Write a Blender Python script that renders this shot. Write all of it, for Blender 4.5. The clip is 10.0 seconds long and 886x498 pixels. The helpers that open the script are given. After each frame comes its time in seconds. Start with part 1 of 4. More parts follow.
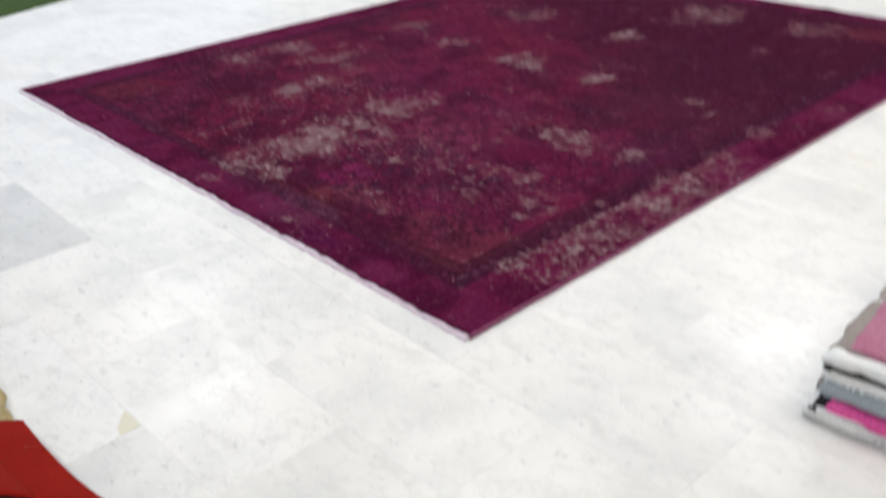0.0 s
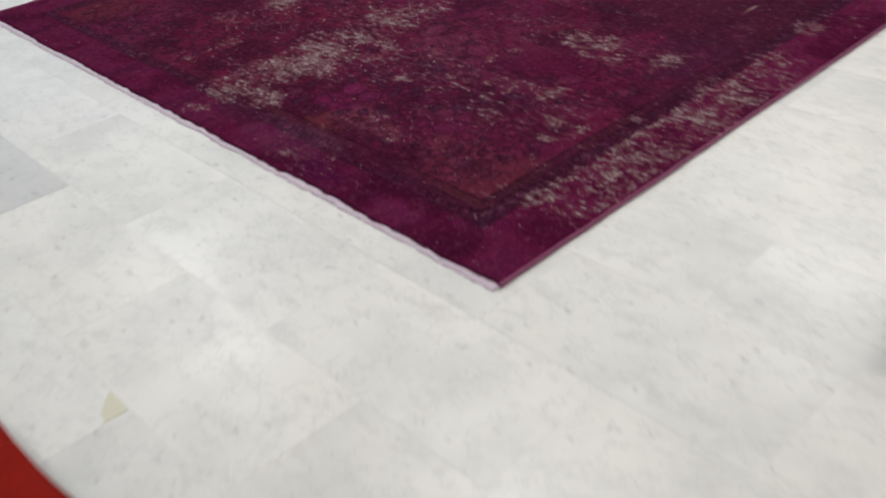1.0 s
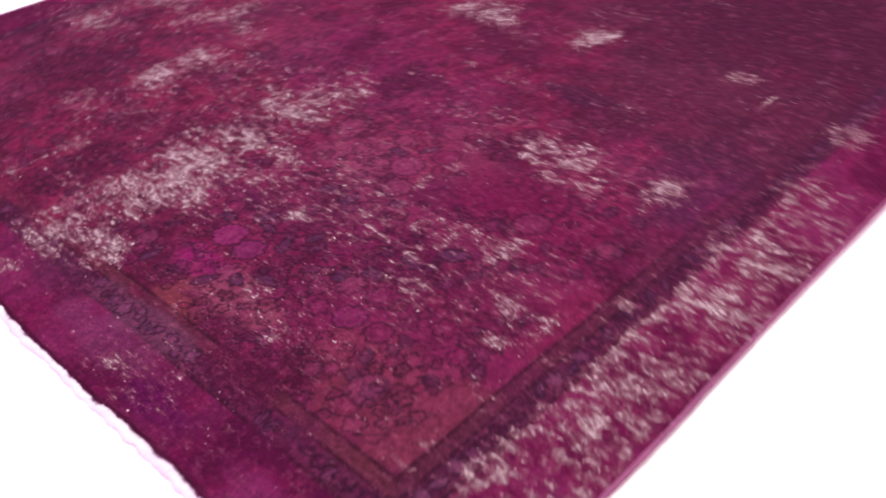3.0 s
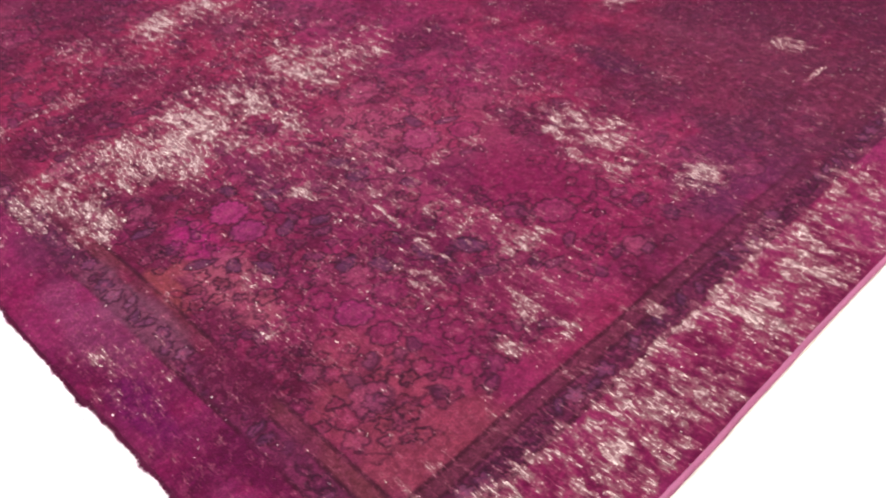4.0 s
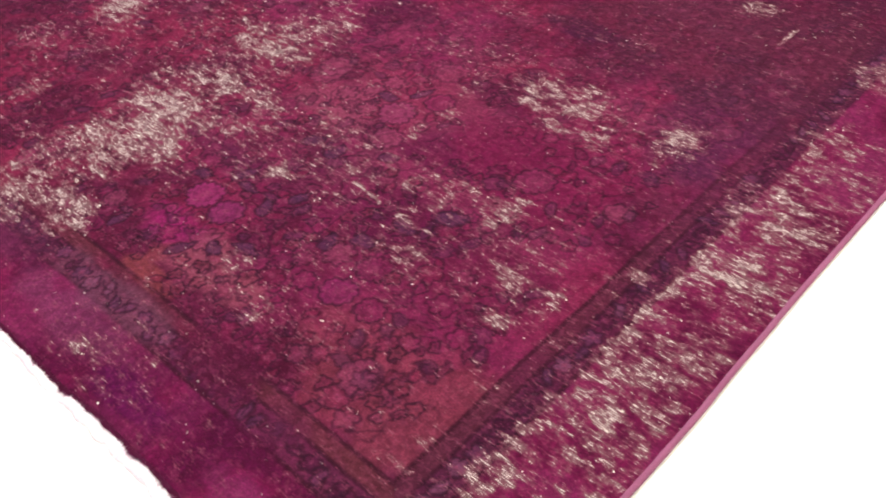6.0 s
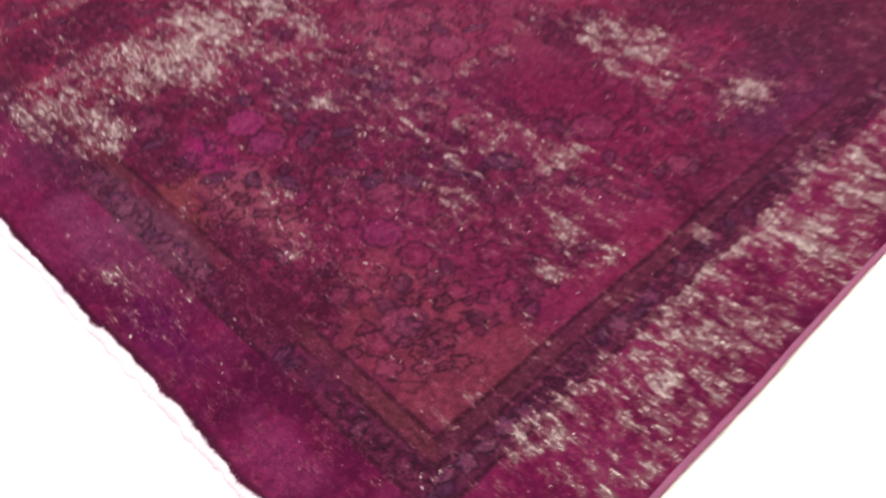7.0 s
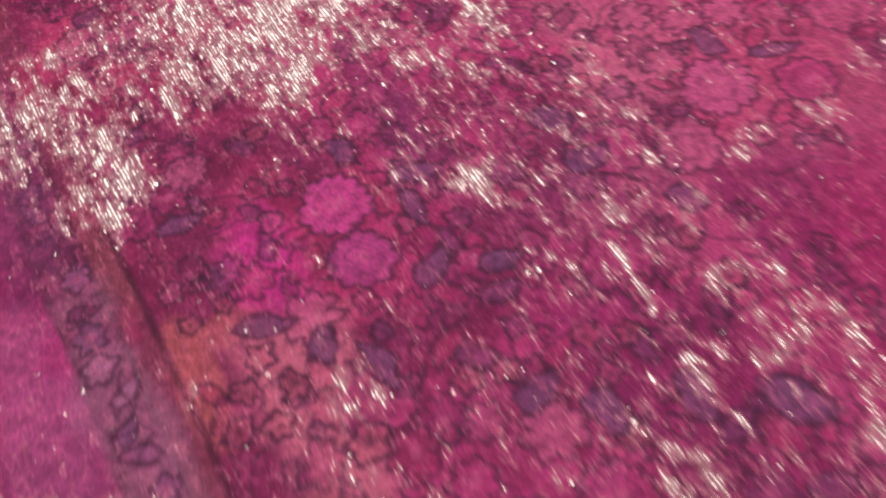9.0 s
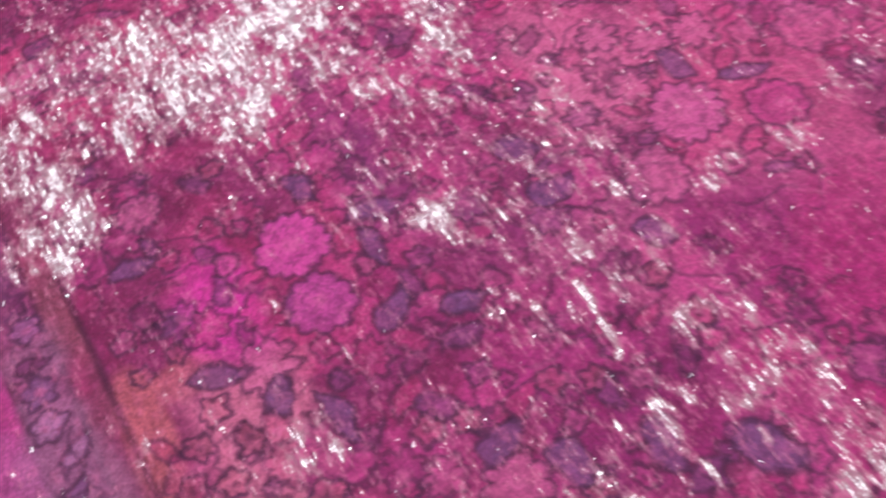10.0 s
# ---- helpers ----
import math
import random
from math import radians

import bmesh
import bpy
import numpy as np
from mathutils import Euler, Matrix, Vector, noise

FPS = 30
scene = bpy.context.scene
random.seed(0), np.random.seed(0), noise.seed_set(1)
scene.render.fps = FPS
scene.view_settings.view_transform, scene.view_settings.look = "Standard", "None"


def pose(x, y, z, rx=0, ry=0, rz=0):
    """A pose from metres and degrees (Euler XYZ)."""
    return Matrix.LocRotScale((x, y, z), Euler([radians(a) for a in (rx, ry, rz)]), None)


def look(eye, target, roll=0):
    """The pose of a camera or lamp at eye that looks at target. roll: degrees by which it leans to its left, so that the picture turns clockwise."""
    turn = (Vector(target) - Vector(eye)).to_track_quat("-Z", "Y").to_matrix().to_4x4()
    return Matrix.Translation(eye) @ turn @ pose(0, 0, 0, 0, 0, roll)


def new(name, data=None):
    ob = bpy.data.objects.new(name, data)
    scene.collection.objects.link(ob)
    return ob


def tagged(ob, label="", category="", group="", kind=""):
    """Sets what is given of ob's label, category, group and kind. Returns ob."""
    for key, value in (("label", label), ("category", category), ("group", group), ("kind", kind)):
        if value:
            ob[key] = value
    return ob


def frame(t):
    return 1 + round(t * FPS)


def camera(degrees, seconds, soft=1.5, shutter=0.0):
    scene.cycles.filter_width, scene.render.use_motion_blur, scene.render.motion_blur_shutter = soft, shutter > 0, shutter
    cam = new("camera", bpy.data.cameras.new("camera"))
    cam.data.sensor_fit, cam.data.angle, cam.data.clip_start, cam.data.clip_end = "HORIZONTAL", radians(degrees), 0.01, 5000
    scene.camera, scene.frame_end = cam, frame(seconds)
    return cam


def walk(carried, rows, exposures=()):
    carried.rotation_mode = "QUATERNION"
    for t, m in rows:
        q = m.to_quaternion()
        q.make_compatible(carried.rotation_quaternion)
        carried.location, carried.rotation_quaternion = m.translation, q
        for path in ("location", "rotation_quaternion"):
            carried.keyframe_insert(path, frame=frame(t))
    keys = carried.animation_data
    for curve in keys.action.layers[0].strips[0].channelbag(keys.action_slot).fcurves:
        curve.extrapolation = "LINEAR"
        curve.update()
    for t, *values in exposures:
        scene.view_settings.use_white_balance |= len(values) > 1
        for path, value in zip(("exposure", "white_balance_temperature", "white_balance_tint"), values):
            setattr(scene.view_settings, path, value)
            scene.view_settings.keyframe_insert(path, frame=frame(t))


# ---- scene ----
cam = camera(52.6, 10.0, soft=1.95, shutter=1.0)
PATH = [
    (0, (1.278, -1.25, 1.209), (-0.021, -0.061, 0.261), -2.0),
    (0.5, (1.208, -1.224, 1.192), (-0.029, -0.083, 0.11), -4.3),
    (1, (1.052, -1.071, 1.134), (-0.19, 0.018, 0.007), -5.1),
    (1.5, (0.903, -0.875, 1.17), (-0.339, 0.202, 0.031), -4.2),
    (2, (0.721, -0.719, 1.132), (-0.443, 0.428, -0.022), -3.9),
    (2.5, (0.549, -0.565, 1.138), (-0.529, 0.65, -0.028), -3.8),
    (3, (0.467, -0.344, 1.108), (-0.699, 0.778, -0.068), -4.1),
    (3.2, (0.447, -0.275, 1.113), (-0.743, 0.792, -0.089), -3.4),
    (4.3, (0.326, -0.206, 1.113), (-0.782, 0.803, -0.212), -4.1),
    (4.5, (0.333, -0.215, 1.107), (-0.77, 0.792, -0.223), -4.9),
    (5, (0.325, -0.22, 1.099), (-0.755, 0.827, -0.219), -4.8),
    (6.3, (0.323, -0.218, 1.107), (-0.732, 0.814, -0.244), -3.9),
    (6.5, (0.312, -0.225, 1.099), (-0.743, 0.794, -0.261), -3.3),
    (7, (0.242, -0.208, 1.057), (-0.789, 0.729, -0.378), -2.8),
    (7.5, (0.127, -0.07, 0.971), (-0.849, 0.789, -0.548), -2.9),
    (8, (-0.019, 0.135, 0.915), (-1.019, 0.824, -0.674), -4.8),
    (8.5, (-0.234, 0.249, 0.859), (-1.293, 0.796, -0.748), -7.9),
    (9, (-0.442, 0.31, 0.789), (-1.444, 0.756, -0.883), -8.1),
    (9.5, (-0.497, 0.35, 0.779), (-1.47, 0.752, -0.921), -9.5),
    (10, (-0.478, 0.374, 0.791), (-1.452, 0.814, -0.9), -9.1),
]
EXPOSURES = [
    (0.0, -0.42, 6300, 12), (0.5, -0.62, 6400, 12), (1.0, -0.80, 6450, 11), (1.5, -0.72, 6450, 11), (2.0, -0.50, 6450, 13), (2.5, 0.22, 6450, 36), (3.0, 0.40, 6500, 40),
    (4.5, 1.05, 7050, 6), (5.0, 0.71, 7050, 6), (6.5, 0.58, 7050, 7), (7.5, 0.44, 6750, 8), (8.0, 0.72, 6800, 5), (8.5, 1.12, 6950, -3), (9.0, 1.30, 6700, -3), (9.5, 1.38, 6000, -10), (10.0, 1.66, 5350, -12),
]
walk(cam, [(t, look(eye, target, roll)) for t, eye, target, roll in PATH], EXPOSURES)

# ---- light ----
# showroom: x to -6 .. 3.6, y -4.2 .. 6.4, ceiling at 3.0; a wide window on the west side, light panels in the ceiling
X0, X1, Y0, Y1, TOP = -6.0, 3.6, -4.2, 6.4, 3.0
world = bpy.data.worlds.new("sky")
scene.world = world
world.use_nodes = True
sky = world.node_tree.nodes.new("ShaderNodeTexSky")
sky.sky_type, sky.sun_disc, sky.sun_elevation, sky.sun_rotation = "NISHITA", False, radians(40), radians(200)
world.node_tree.links.new(sky.outputs[0], world.node_tree.nodes["Background"].inputs[0])
world.node_tree.nodes["Background"].inputs[1].default_value = 0.1


def area(name, m, sx, sy, watts, colour):
    data = bpy.data.lights.new(name, "AREA")
    data.shape, data.size, data.size_y, data.energy, data.color = "RECTANGLE", sx, sy, watts, colour
    ob = new(name, data)
    ob.matrix_world = m
    return ob


area("window_light", look((X0 + 0.05, 1.0, 1.5), (0, 1.0, 1.2)), 5.0, 2.0, 30, (0.88, 0.94, 1.0))
PANELS = [(px, py) for px in (-4.2, -1.2, 1.8) for py in (-2.2, 1.1, 4.4)]
for px, py in PANELS:
    warm = (1.0, 0.93, 0.84) if px > 0 else (0.97, 1.0, 0.99)
    area("panel_light", pose(px, py, TOP - 0.06), 1.1, 0.5, 33 if py < 0 else 48, warm)


# ---- materials ----
def material(name, rough=0.8):
    m = bpy.data.materials.new(name)
    m.use_nodes = True
    b = m.node_tree.nodes["Principled BSDF"]
    b.inputs["Roughness"].default_value = rough
    return m, m.node_tree.nodes, m.node_tree.links, b


def value(nodes, links, kind, *args):
    n = nodes.new("ShaderNodeMath")
    n.operation = kind
    for i, a in enumerate(args):
        if isinstance(a, (int, float)):
            n.inputs[i].default_value = a
        else:
            links.new(a, n.inputs[i])
    return n.outputs[0]


def noise_out(nodes, links, coords, scale, stretch=(1, 1, 1), detail=4.0, rough=0.55):
    mp = nodes.new("ShaderNodeMapping")
    mp.inputs["Scale"].default_value = stretch
    links.new(coords, mp.inputs["Vector"])
    n = nodes.new("ShaderNodeTexNoise")
    n.inputs["Scale"].default_value, n.inputs["Detail"].default_value, n.inputs["Roughness"].default_value = scale, detail, rough
    links.new(mp.outputs[0], n.inputs["Vector"])
    return n.outputs[0]


def span(nodes, links, v, a, b, lo=0.0, hi=1.0):
    n = nodes.new("ShaderNodeMapRange")
    n.interpolation_type = "SMOOTHSTEP"
    links.new(v, n.inputs[0])
    for i, k in enumerate((a, b, lo, hi)):
        n.inputs[i + 1].default_value = k
    return n.outputs[0]


def blend(nodes, links, fac, a, b, kind="MIX"):
    n = nodes.new("ShaderNodeMix")
    n.data_type, n.blend_type = "RGBA", kind
    for sock, v in ((n.inputs[0], fac), (n.inputs[6], a), (n.inputs[7], b)):
        if isinstance(v, (int, float)):
            sock.default_value = v
        elif isinstance(v, tuple):
            sock.default_value = (*v, 1)
        else:
            links.new(v, sock)
    return n.outputs[2]


def bump(nodes, links, b, height, strength, dist):
    n = nodes.new("ShaderNodeBump")
    n.inputs["Strength"].default_value, n.inputs["Distance"].default_value = strength, dist
    links.new(height, n.inputs["Height"])
    links.new(n.outputs[0], b.inputs["Normal"])


def place_of(nodes):
    return nodes.new("ShaderNodeNewGeometry").outputs["Position"]


def woven(name, base, other, scale=300.0, mix=0.5, sheen=0.03):
    """Wool or cotton: two tones, mottling and a fine nap."""
    m, n, l, b = material(name, 0.92)
    p = place_of(n)
    col = blend(n, l, span(n, l, noise_out(n, l, p, 14.0), 0.35, 0.65, 0.0, mix), base, other)
    grain = noise_out(n, l, p, scale, detail=2.0)
    col = blend(n, l, span(n, l, grain, 0.3, 0.7, 0.0, 0.4), col, tuple(c * 0.45 for c in base))
    l.new(col, b.inputs["Base Color"])
    b.inputs["Sheen Weight"].default_value = sheen
    b.inputs["Specular IOR Level"].default_value = 0.1
    bump(n, l, b, grain, 0.5, 0.002)
    return m


def plain_paint(name, base, rough=0.7):
    m, n, l, b = material(name, rough)
    p = place_of(n)
    col = blend(n, l, span(n, l, noise_out(n, l, p, 1.6), 0.3, 0.7, 0.0, 0.5), base, tuple(c * 0.92 for c in base))
    l.new(col, b.inputs["Base Color"])
    bump(n, l, b, noise_out(n, l, p, 90.0), 0.15, 0.002)
    return m


def marble_material():
    m, n, l, b = material("white_marble", 0.3)
    p = place_of(n)
    info = n.new("ShaderNodeObjectInfo")
    # each slab is cut from another part of the block
    shift = n.new("ShaderNodeVectorMath")
    shift.operation = "MULTIPLY_ADD"
    l.new(info.outputs["Random"], shift.inputs[0])
    shift.inputs[1].default_value = (37.0, 19.0, 53.0)
    l.new(p, shift.inputs[2])
    q = shift.outputs[0]
    cloud = noise_out(n, l, q, 3.2, detail=6.0, rough=0.62)
    col = blend(n, l, span(n, l, cloud, 0.40, 0.74), (0.80, 0.80, 0.79), (0.67, 0.68, 0.68))
    warm = noise_out(n, l, q, 1.9, detail=3.0)
    col = blend(n, l, span(n, l, warm, 0.5, 0.75, 0.0, 0.5), col, (0.79, 0.765, 0.72))
    vein = noise_out(n, l, q, 5.5, (1.0, 1.8, 1.0), 7.0, 0.65)
    ridge = value(n, l, "ABSOLUTE", value(n, l, "SUBTRACT", vein, 0.5))
    col = blend(n, l, span(n, l, ridge, 0.0, 0.022, 0.22, 0.0), col, (0.47, 0.48, 0.49))
    mottle = noise_out(n, l, q, 13.0, (1.0, 1.5, 1.0), 5.0, 0.7)
    col = blend(n, l, span(n, l, mottle, 0.52, 0.68, 0.0, 0.55), col, (0.63, 0.63, 0.62))
    flecks = noise_out(n, l, q, 21.0, (1.0, 2.0, 1.0), 3.0, 0.6)
    col = blend(n, l, span(n, l, flecks, 0.62, 0.72, 0.0, 0.45), col, (0.42, 0.43, 0.45))
    col = blend(n, l, 1.0, col, info.outputs["Color"], "MULTIPLY")
    l.new(col, b.inputs["Base Color"])
    l.new(span(n, l, cloud, 0.3, 0.7, 0.28, 0.42), b.inputs["Roughness"])
    bump(n, l, b, cloud, 0.04, 0.004)
    return m


def pile_material():
    """Worn overdyed pile: dye and wear come with the mesh; the pale ground weave shows where the knots are gone."""
    m, n, l, b = material("overdyed_pile", 0.9)
    p = place_of(n)
    dye = n.new("ShaderNodeAttribute")
    dye.attribute_name = "dye"
    wear = n.new("ShaderNodeAttribute")
    wear.attribute_name = "wear"
    nap = noise_out(n, l, p, 260.0, detail=3.0)
    col = blend(n, l, span(n, l, nap, 0.3, 0.72, 0.0, 0.40), dye.outputs["Color"], (0.018, 0.004, 0.010))
    tuft = noise_out(n, l, p, 70.0, (1.0, 1.4, 1.0), 3.0)
    col = blend(n, l, span(n, l, tuft, 0.50, 0.76, 0.0, 0.26), col, (0.19, 0.034, 0.080))
    # loss of pile: long streaks along the wefts, broken up at two scales
    streak = noise_out(n, l, p, 1.0, (60.0, 280.0, 20.0), 3.0, 0.6)
    clump = noise_out(n, l, p, 1.0, (120.0, 150.0, 20.0), 3.0, 0.6)
    patchy = noise_out(n, l, p, 1.0, (24.0, 58.0, 10.0), 5.0, 0.68)
    open_ = value(n, l, "MULTIPLY_ADD", value(n, l, "SUBTRACT", patchy, 0.5), 2.7, wear.outputs["Fac"])
    loss = value(n, l, "MULTIPLY_ADD", value(n, l, "SUBTRACT", streak, 0.5), 1.7, open_)
    loss = value(n, l, "MULTIPLY_ADD", value(n, l, "SUBTRACT", clump, 0.5), 1.3, loss)
    bare = span(n, l, loss, 0.60, 1.00)
    # ground weave: wefts along x crossed by warps along y
    sep = n.new("ShaderNodeSeparateXYZ")
    l.new(p, sep.inputs[0])
    drift = value(n, l, "MULTIPLY", noise_out(n, l, p, 16.0, detail=2.0), 12.0)
    over = value(n, l, "SINE", value(n, l, "MULTIPLY_ADD", sep.outputs["X"], 1720.0, drift))
    weft = value(n, l, "SINE", value(n, l, "MULTIPLY_ADD", sep.outputs["Y"], 1600.0, drift))
    rows = span(n, l, weft, -1.0, 0.8)
    knots = value(n, l, "MULTIPLY", rows, span(n, l, over, -1.0, 0.8, 0.30, 1.0))
    tone = span(n, l, streak, 0.34, 0.62, 0.42, 1.0)
    thread = blend(n, l, value(n, l, "MULTIPLY", knots, tone), (0.125, 0.062, 0.074), (0.66, 0.555, 0.57))
    # a few whole threads lie bright on top
    loose = span(n, l, noise_out(n, l, p, 1.0, (30.0, 420.0, 20.0), 2.0, 0.5), 0.60, 0.70, 0.0, 0.85)
    thread = blend(n, l, loose, thread, (0.82, 0.75, 0.71))
    # dark knots left standing among the bare threads
    thread = blend(n, l, span(n, l, noise_out(n, l, p, 1.0, (50.0, 60.0, 20.0), 3.0, 0.6), 0.54, 0.63, 0.0, 0.75), thread, (0.072, 0.030, 0.040))
    # pile worn thin lets the pale ground through
    col = blend(n, l, span(n, l, loss, 0.15, 0.70, 0.0, 0.34), col, (0.20, 0.050, 0.088))
    # where the knots are gone the undyed ground is taupe
    col = blend(n, l, span(n, l, open_, 0.34, 0.85, 0.0, 0.74), col, (0.122, 0.058, 0.072))
    col = blend(n, l, value(n, l, "MULTIPLY", bare, 0.86), col, thread)
    # lint and broken knots
    dots = n.new("ShaderNodeTexVoronoi")
    dots.inputs["Scale"].default_value = 1.0
    warp = n.new("ShaderNodeVectorMath")
    warp.operation = "MULTIPLY_ADD"
    l.new(p, warp.inputs[0])
    warp.inputs[1].default_value = (70.0, 110.0, 40.0)
    jitter = n.new("ShaderNodeTexNoise")
    jitter.inputs["Scale"].default_value = 240.0
    l.new(p, jitter.inputs["Vector"])
    l.new(jitter.outputs["Color"], warp.inputs[2])
    l.new(warp.outputs[0], dots.inputs["Vector"])
    pick = n.new("ShaderNodeSeparateColor")
    l.new(dots.outputs["Color"], pick.inputs[0])
    near = span(n, l, dots.outputs["Distance"], 0.05, 0.22, 1.0, 0.0)
    shed = span(n, l, noise_out(n, l, p, 11.0, detail=2.0), 0.47, 0.60, 0.04, 1.0)
    shed = value(n, l, "MULTIPLY", shed, span(n, l, wear.outputs["Fac"], 0.02, 0.22, 0.30, 1.0))
    lint = value(n, l, "MULTIPLY", shed, value(n, l, "MULTIPLY", near, value(n, l, "GREATER_THAN", pick.outputs[0], 0.855)))
    col = blend(n, l, lint, col, (0.84, 0.76, 0.74))
    l.new(col, b.inputs["Base Color"])
    b.inputs["Specular IOR Level"].default_value = 0.012
    relief = value(n, l, "ADD", nap, value(n, l, "MULTIPLY", streak, 0.6))
    relief = value(n, l, "MULTIPLY_ADD", bare, -0.8, relief)
    bump(n, l, b, relief, 0.6, 0.003)
    return m


MARBLE = marble_material()
PILE = pile_material()
GROUT = plain_paint("grout", (0.74, 0.74, 0.73), 0.9)
FILLER = plain_paint("yellowed_filler", (0.67, 0.66, 0.54), 0.6)
WALL = plain_paint("cream_wall_paint", (0.74, 0.71, 0.66))
CEIL = plain_paint("ceiling_paint", (0.8, 0.8, 0.79))
FRAME = plain_paint("window_frame_paint", (0.6, 0.6, 0.6), 0.4)
SELV = woven("pink_selvedge_wool", (0.25, 0.082, 0.16), (0.20, 0.060, 0.125), 420.0)
COTTON = woven("lilac_fringe_cotton", (0.66, 0.54, 0.66), (0.76, 0.70, 0.77), 380.0)
TUFT = woven("edge_pile_wool", (0.13, 0.014, 0.065), (0.09, 0.008, 0.045), 400.0)
RED = woven("red_felted_wool", (0.27, 0.011, 0.006), (0.22, 0.008, 0.005), 260.0, sheen=0.0)
REDBACK_SHADE = woven("dark_rug_back_and_shade", (0.03, 0.018, 0.02), (0.045, 0.02, 0.022), 260.0, sheen=0.0)
TAN = woven("tan_wool", (0.42, 0.33, 0.17), (0.50, 0.42, 0.25), 260.0)
GREEN = woven("green_wool", (0.045, 0.085, 0.022), (0.06, 0.10, 0.03), 200.0)
WHITEWOOL = woven("white_fringe_wool", (0.86, 0.88, 0.90), (0.66, 0.72, 0.77), 330.0)
BLUEGREY = woven("blue_grey_wool", (0.36, 0.42, 0.48), (0.44, 0.50, 0.55), 260.0)
PINK = woven("hot_pink_wool", (0.86, 0.14, 0.45), (0.70, 0.07, 0.33), 130.0)
BLACK = woven("black_wool", (0.03, 0.03, 0.035), (0.05, 0.05, 0.055), 300.0)
MAUVE = woven("mauve_overdyed_wool", (0.42, 0.16, 0.26), (0.46, 0.24, 0.31), 160.0)
TAUPE = woven("taupe_wool", (0.30, 0.27, 0.26), (0.36, 0.32, 0.31), 220.0)


# ---- building helpers ----
def part(name, bm, mat, parent=None, label=""):
    me = bpy.data.meshes.new(name)
    bm.to_mesh(me)
    bm.free()
    me.materials.append(mat)
    ob = new(name, me)
    if parent is not None:
        ob.parent = parent
    if label:
        ob["label"] = label
    return ob


def box_bm(x0, x1, y0, y1, z0, z1, bevel=0.0):
    bm = bmesh.new()
    bmesh.ops.create_cube(bm, size=1.0)
    for v in bm.verts:
        v.co = ((x0 + x1) / 2 + v.co.x * (x1 - x0), (y0 + y1) / 2 + v.co.y * (y1 - y0), (z0 + z1) / 2 + v.co.z * (z1 - z0))
    if bevel:
        bmesh.ops.bevel(bm, geom=list(bm.edges), offset=bevel, segments=2, profile=0.5, affect="EDGES")
    return bm


def smooth(ob):
    ob.data.polygons.foreach_set("use_smooth", np.ones(len(ob.data.polygons), bool))
    return ob


# ---- room ----
def room():
    t = 0.2
    for name, b in (
        ("wall_east", (X1, X1 + t, Y0 - t, Y1 + t, 0, TOP)),
        ("wall_north", (X0, X1, Y1, Y1 + t, 0, TOP)),
        ("wall_south", (X0, X1, Y0 - t, Y0, 0, TOP)),
    ):
        tagged(part(name, box_bm(*b), WALL), "plain cream painted showroom wall", "wall", kind="structure")
    # west wall with a wide window opening
    bm = bmesh.new()
    for b in ((Y0 - t, -1.5, 0, TOP), (3.5, Y1 + t, 0, TOP), (-1.5, 3.5, 0, 0.5), (-1.5, 3.5, 2.5, TOP)):
        one = box_bm(X0 - t, X0, *b)
        me = bpy.data.meshes.new("piece")
        one.to_mesh(me)
        one.free()
        bm.from_mesh(me)
        bpy.data.meshes.remove(me)
    tagged(part("wall_west", bm, WALL), "plain cream wall with a wide window opening", "wall", kind="structure")
    win = tagged(new("window_1"), "wide shop window in a grey painted frame", "window", kind="structure")
    for n, b in (
        ("window_sill", (X0 - t, X0 + 0.04, -1.5, 3.5, 0.46, 0.50)),
        ("window_frame", (X0 - 0.14, X0 - 0.08, 0.97, 1.03, 0.5, 2.5)),
    ):
        part(n, box_bm(*b, bevel=0.004), FRAME, win)
    tagged(part("ceiling", box_bm(X0 - t, X1 + t, Y0 - t, Y1 + t, TOP, TOP + t), CEIL), "plain white ceiling", "ceiling", kind="structure")


room()

# ---- rug pattern ----
RW, RL = 2.81, 3.525
PILE_Z = 0.007


def grid_noise(x, y, cell, seed, octaves=4, stretch=1.0):
    """Smooth value noise, about 0 to 1, on the lines x by y."""
    rng = np.random.default_rng(seed)
    total, weight = np.zeros((len(y), len(x))), 0.0
    for o in range(octaves):
        c, amp = cell / 2 ** o, 0.55 ** o
        cx, cy = c * stretch, c
        gx, gy = (x + RW + 1) / cx, (y + 1) / cy
        lat = rng.random((int(gy.max()) + 3, int(gx.max()) + 3))
        ix, iy = gx.astype(int), gy.astype(int)
        fx, fy = gx - ix, gy - iy
        fx, fy = (fx * fx * (3 - 2 * fx))[None, :], (fy * fy * (3 - 2 * fy))[:, None]
        a, b = lat[np.ix_(iy, ix)], lat[np.ix_(iy, ix + 1)]
        c2, d = lat[np.ix_(iy + 1, ix)], lat[np.ix_(iy + 1, ix + 1)]
        total += amp * ((a * (1 - fx) + b * fx) * (1 - fy) + (c2 * (1 - fx) + d * fx) * fy)
        weight += amp
    return total / weight


def step(a, b, v):
    k = np.clip((v - a) / (b - a), 0, 1)
    return k * k * (3 - 2 * k)


def tint(col, mask, rgb):
    """Dye laid over the part of the pattern that mask selects."""
    col += mask[..., None] * (np.array(rgb) - col)


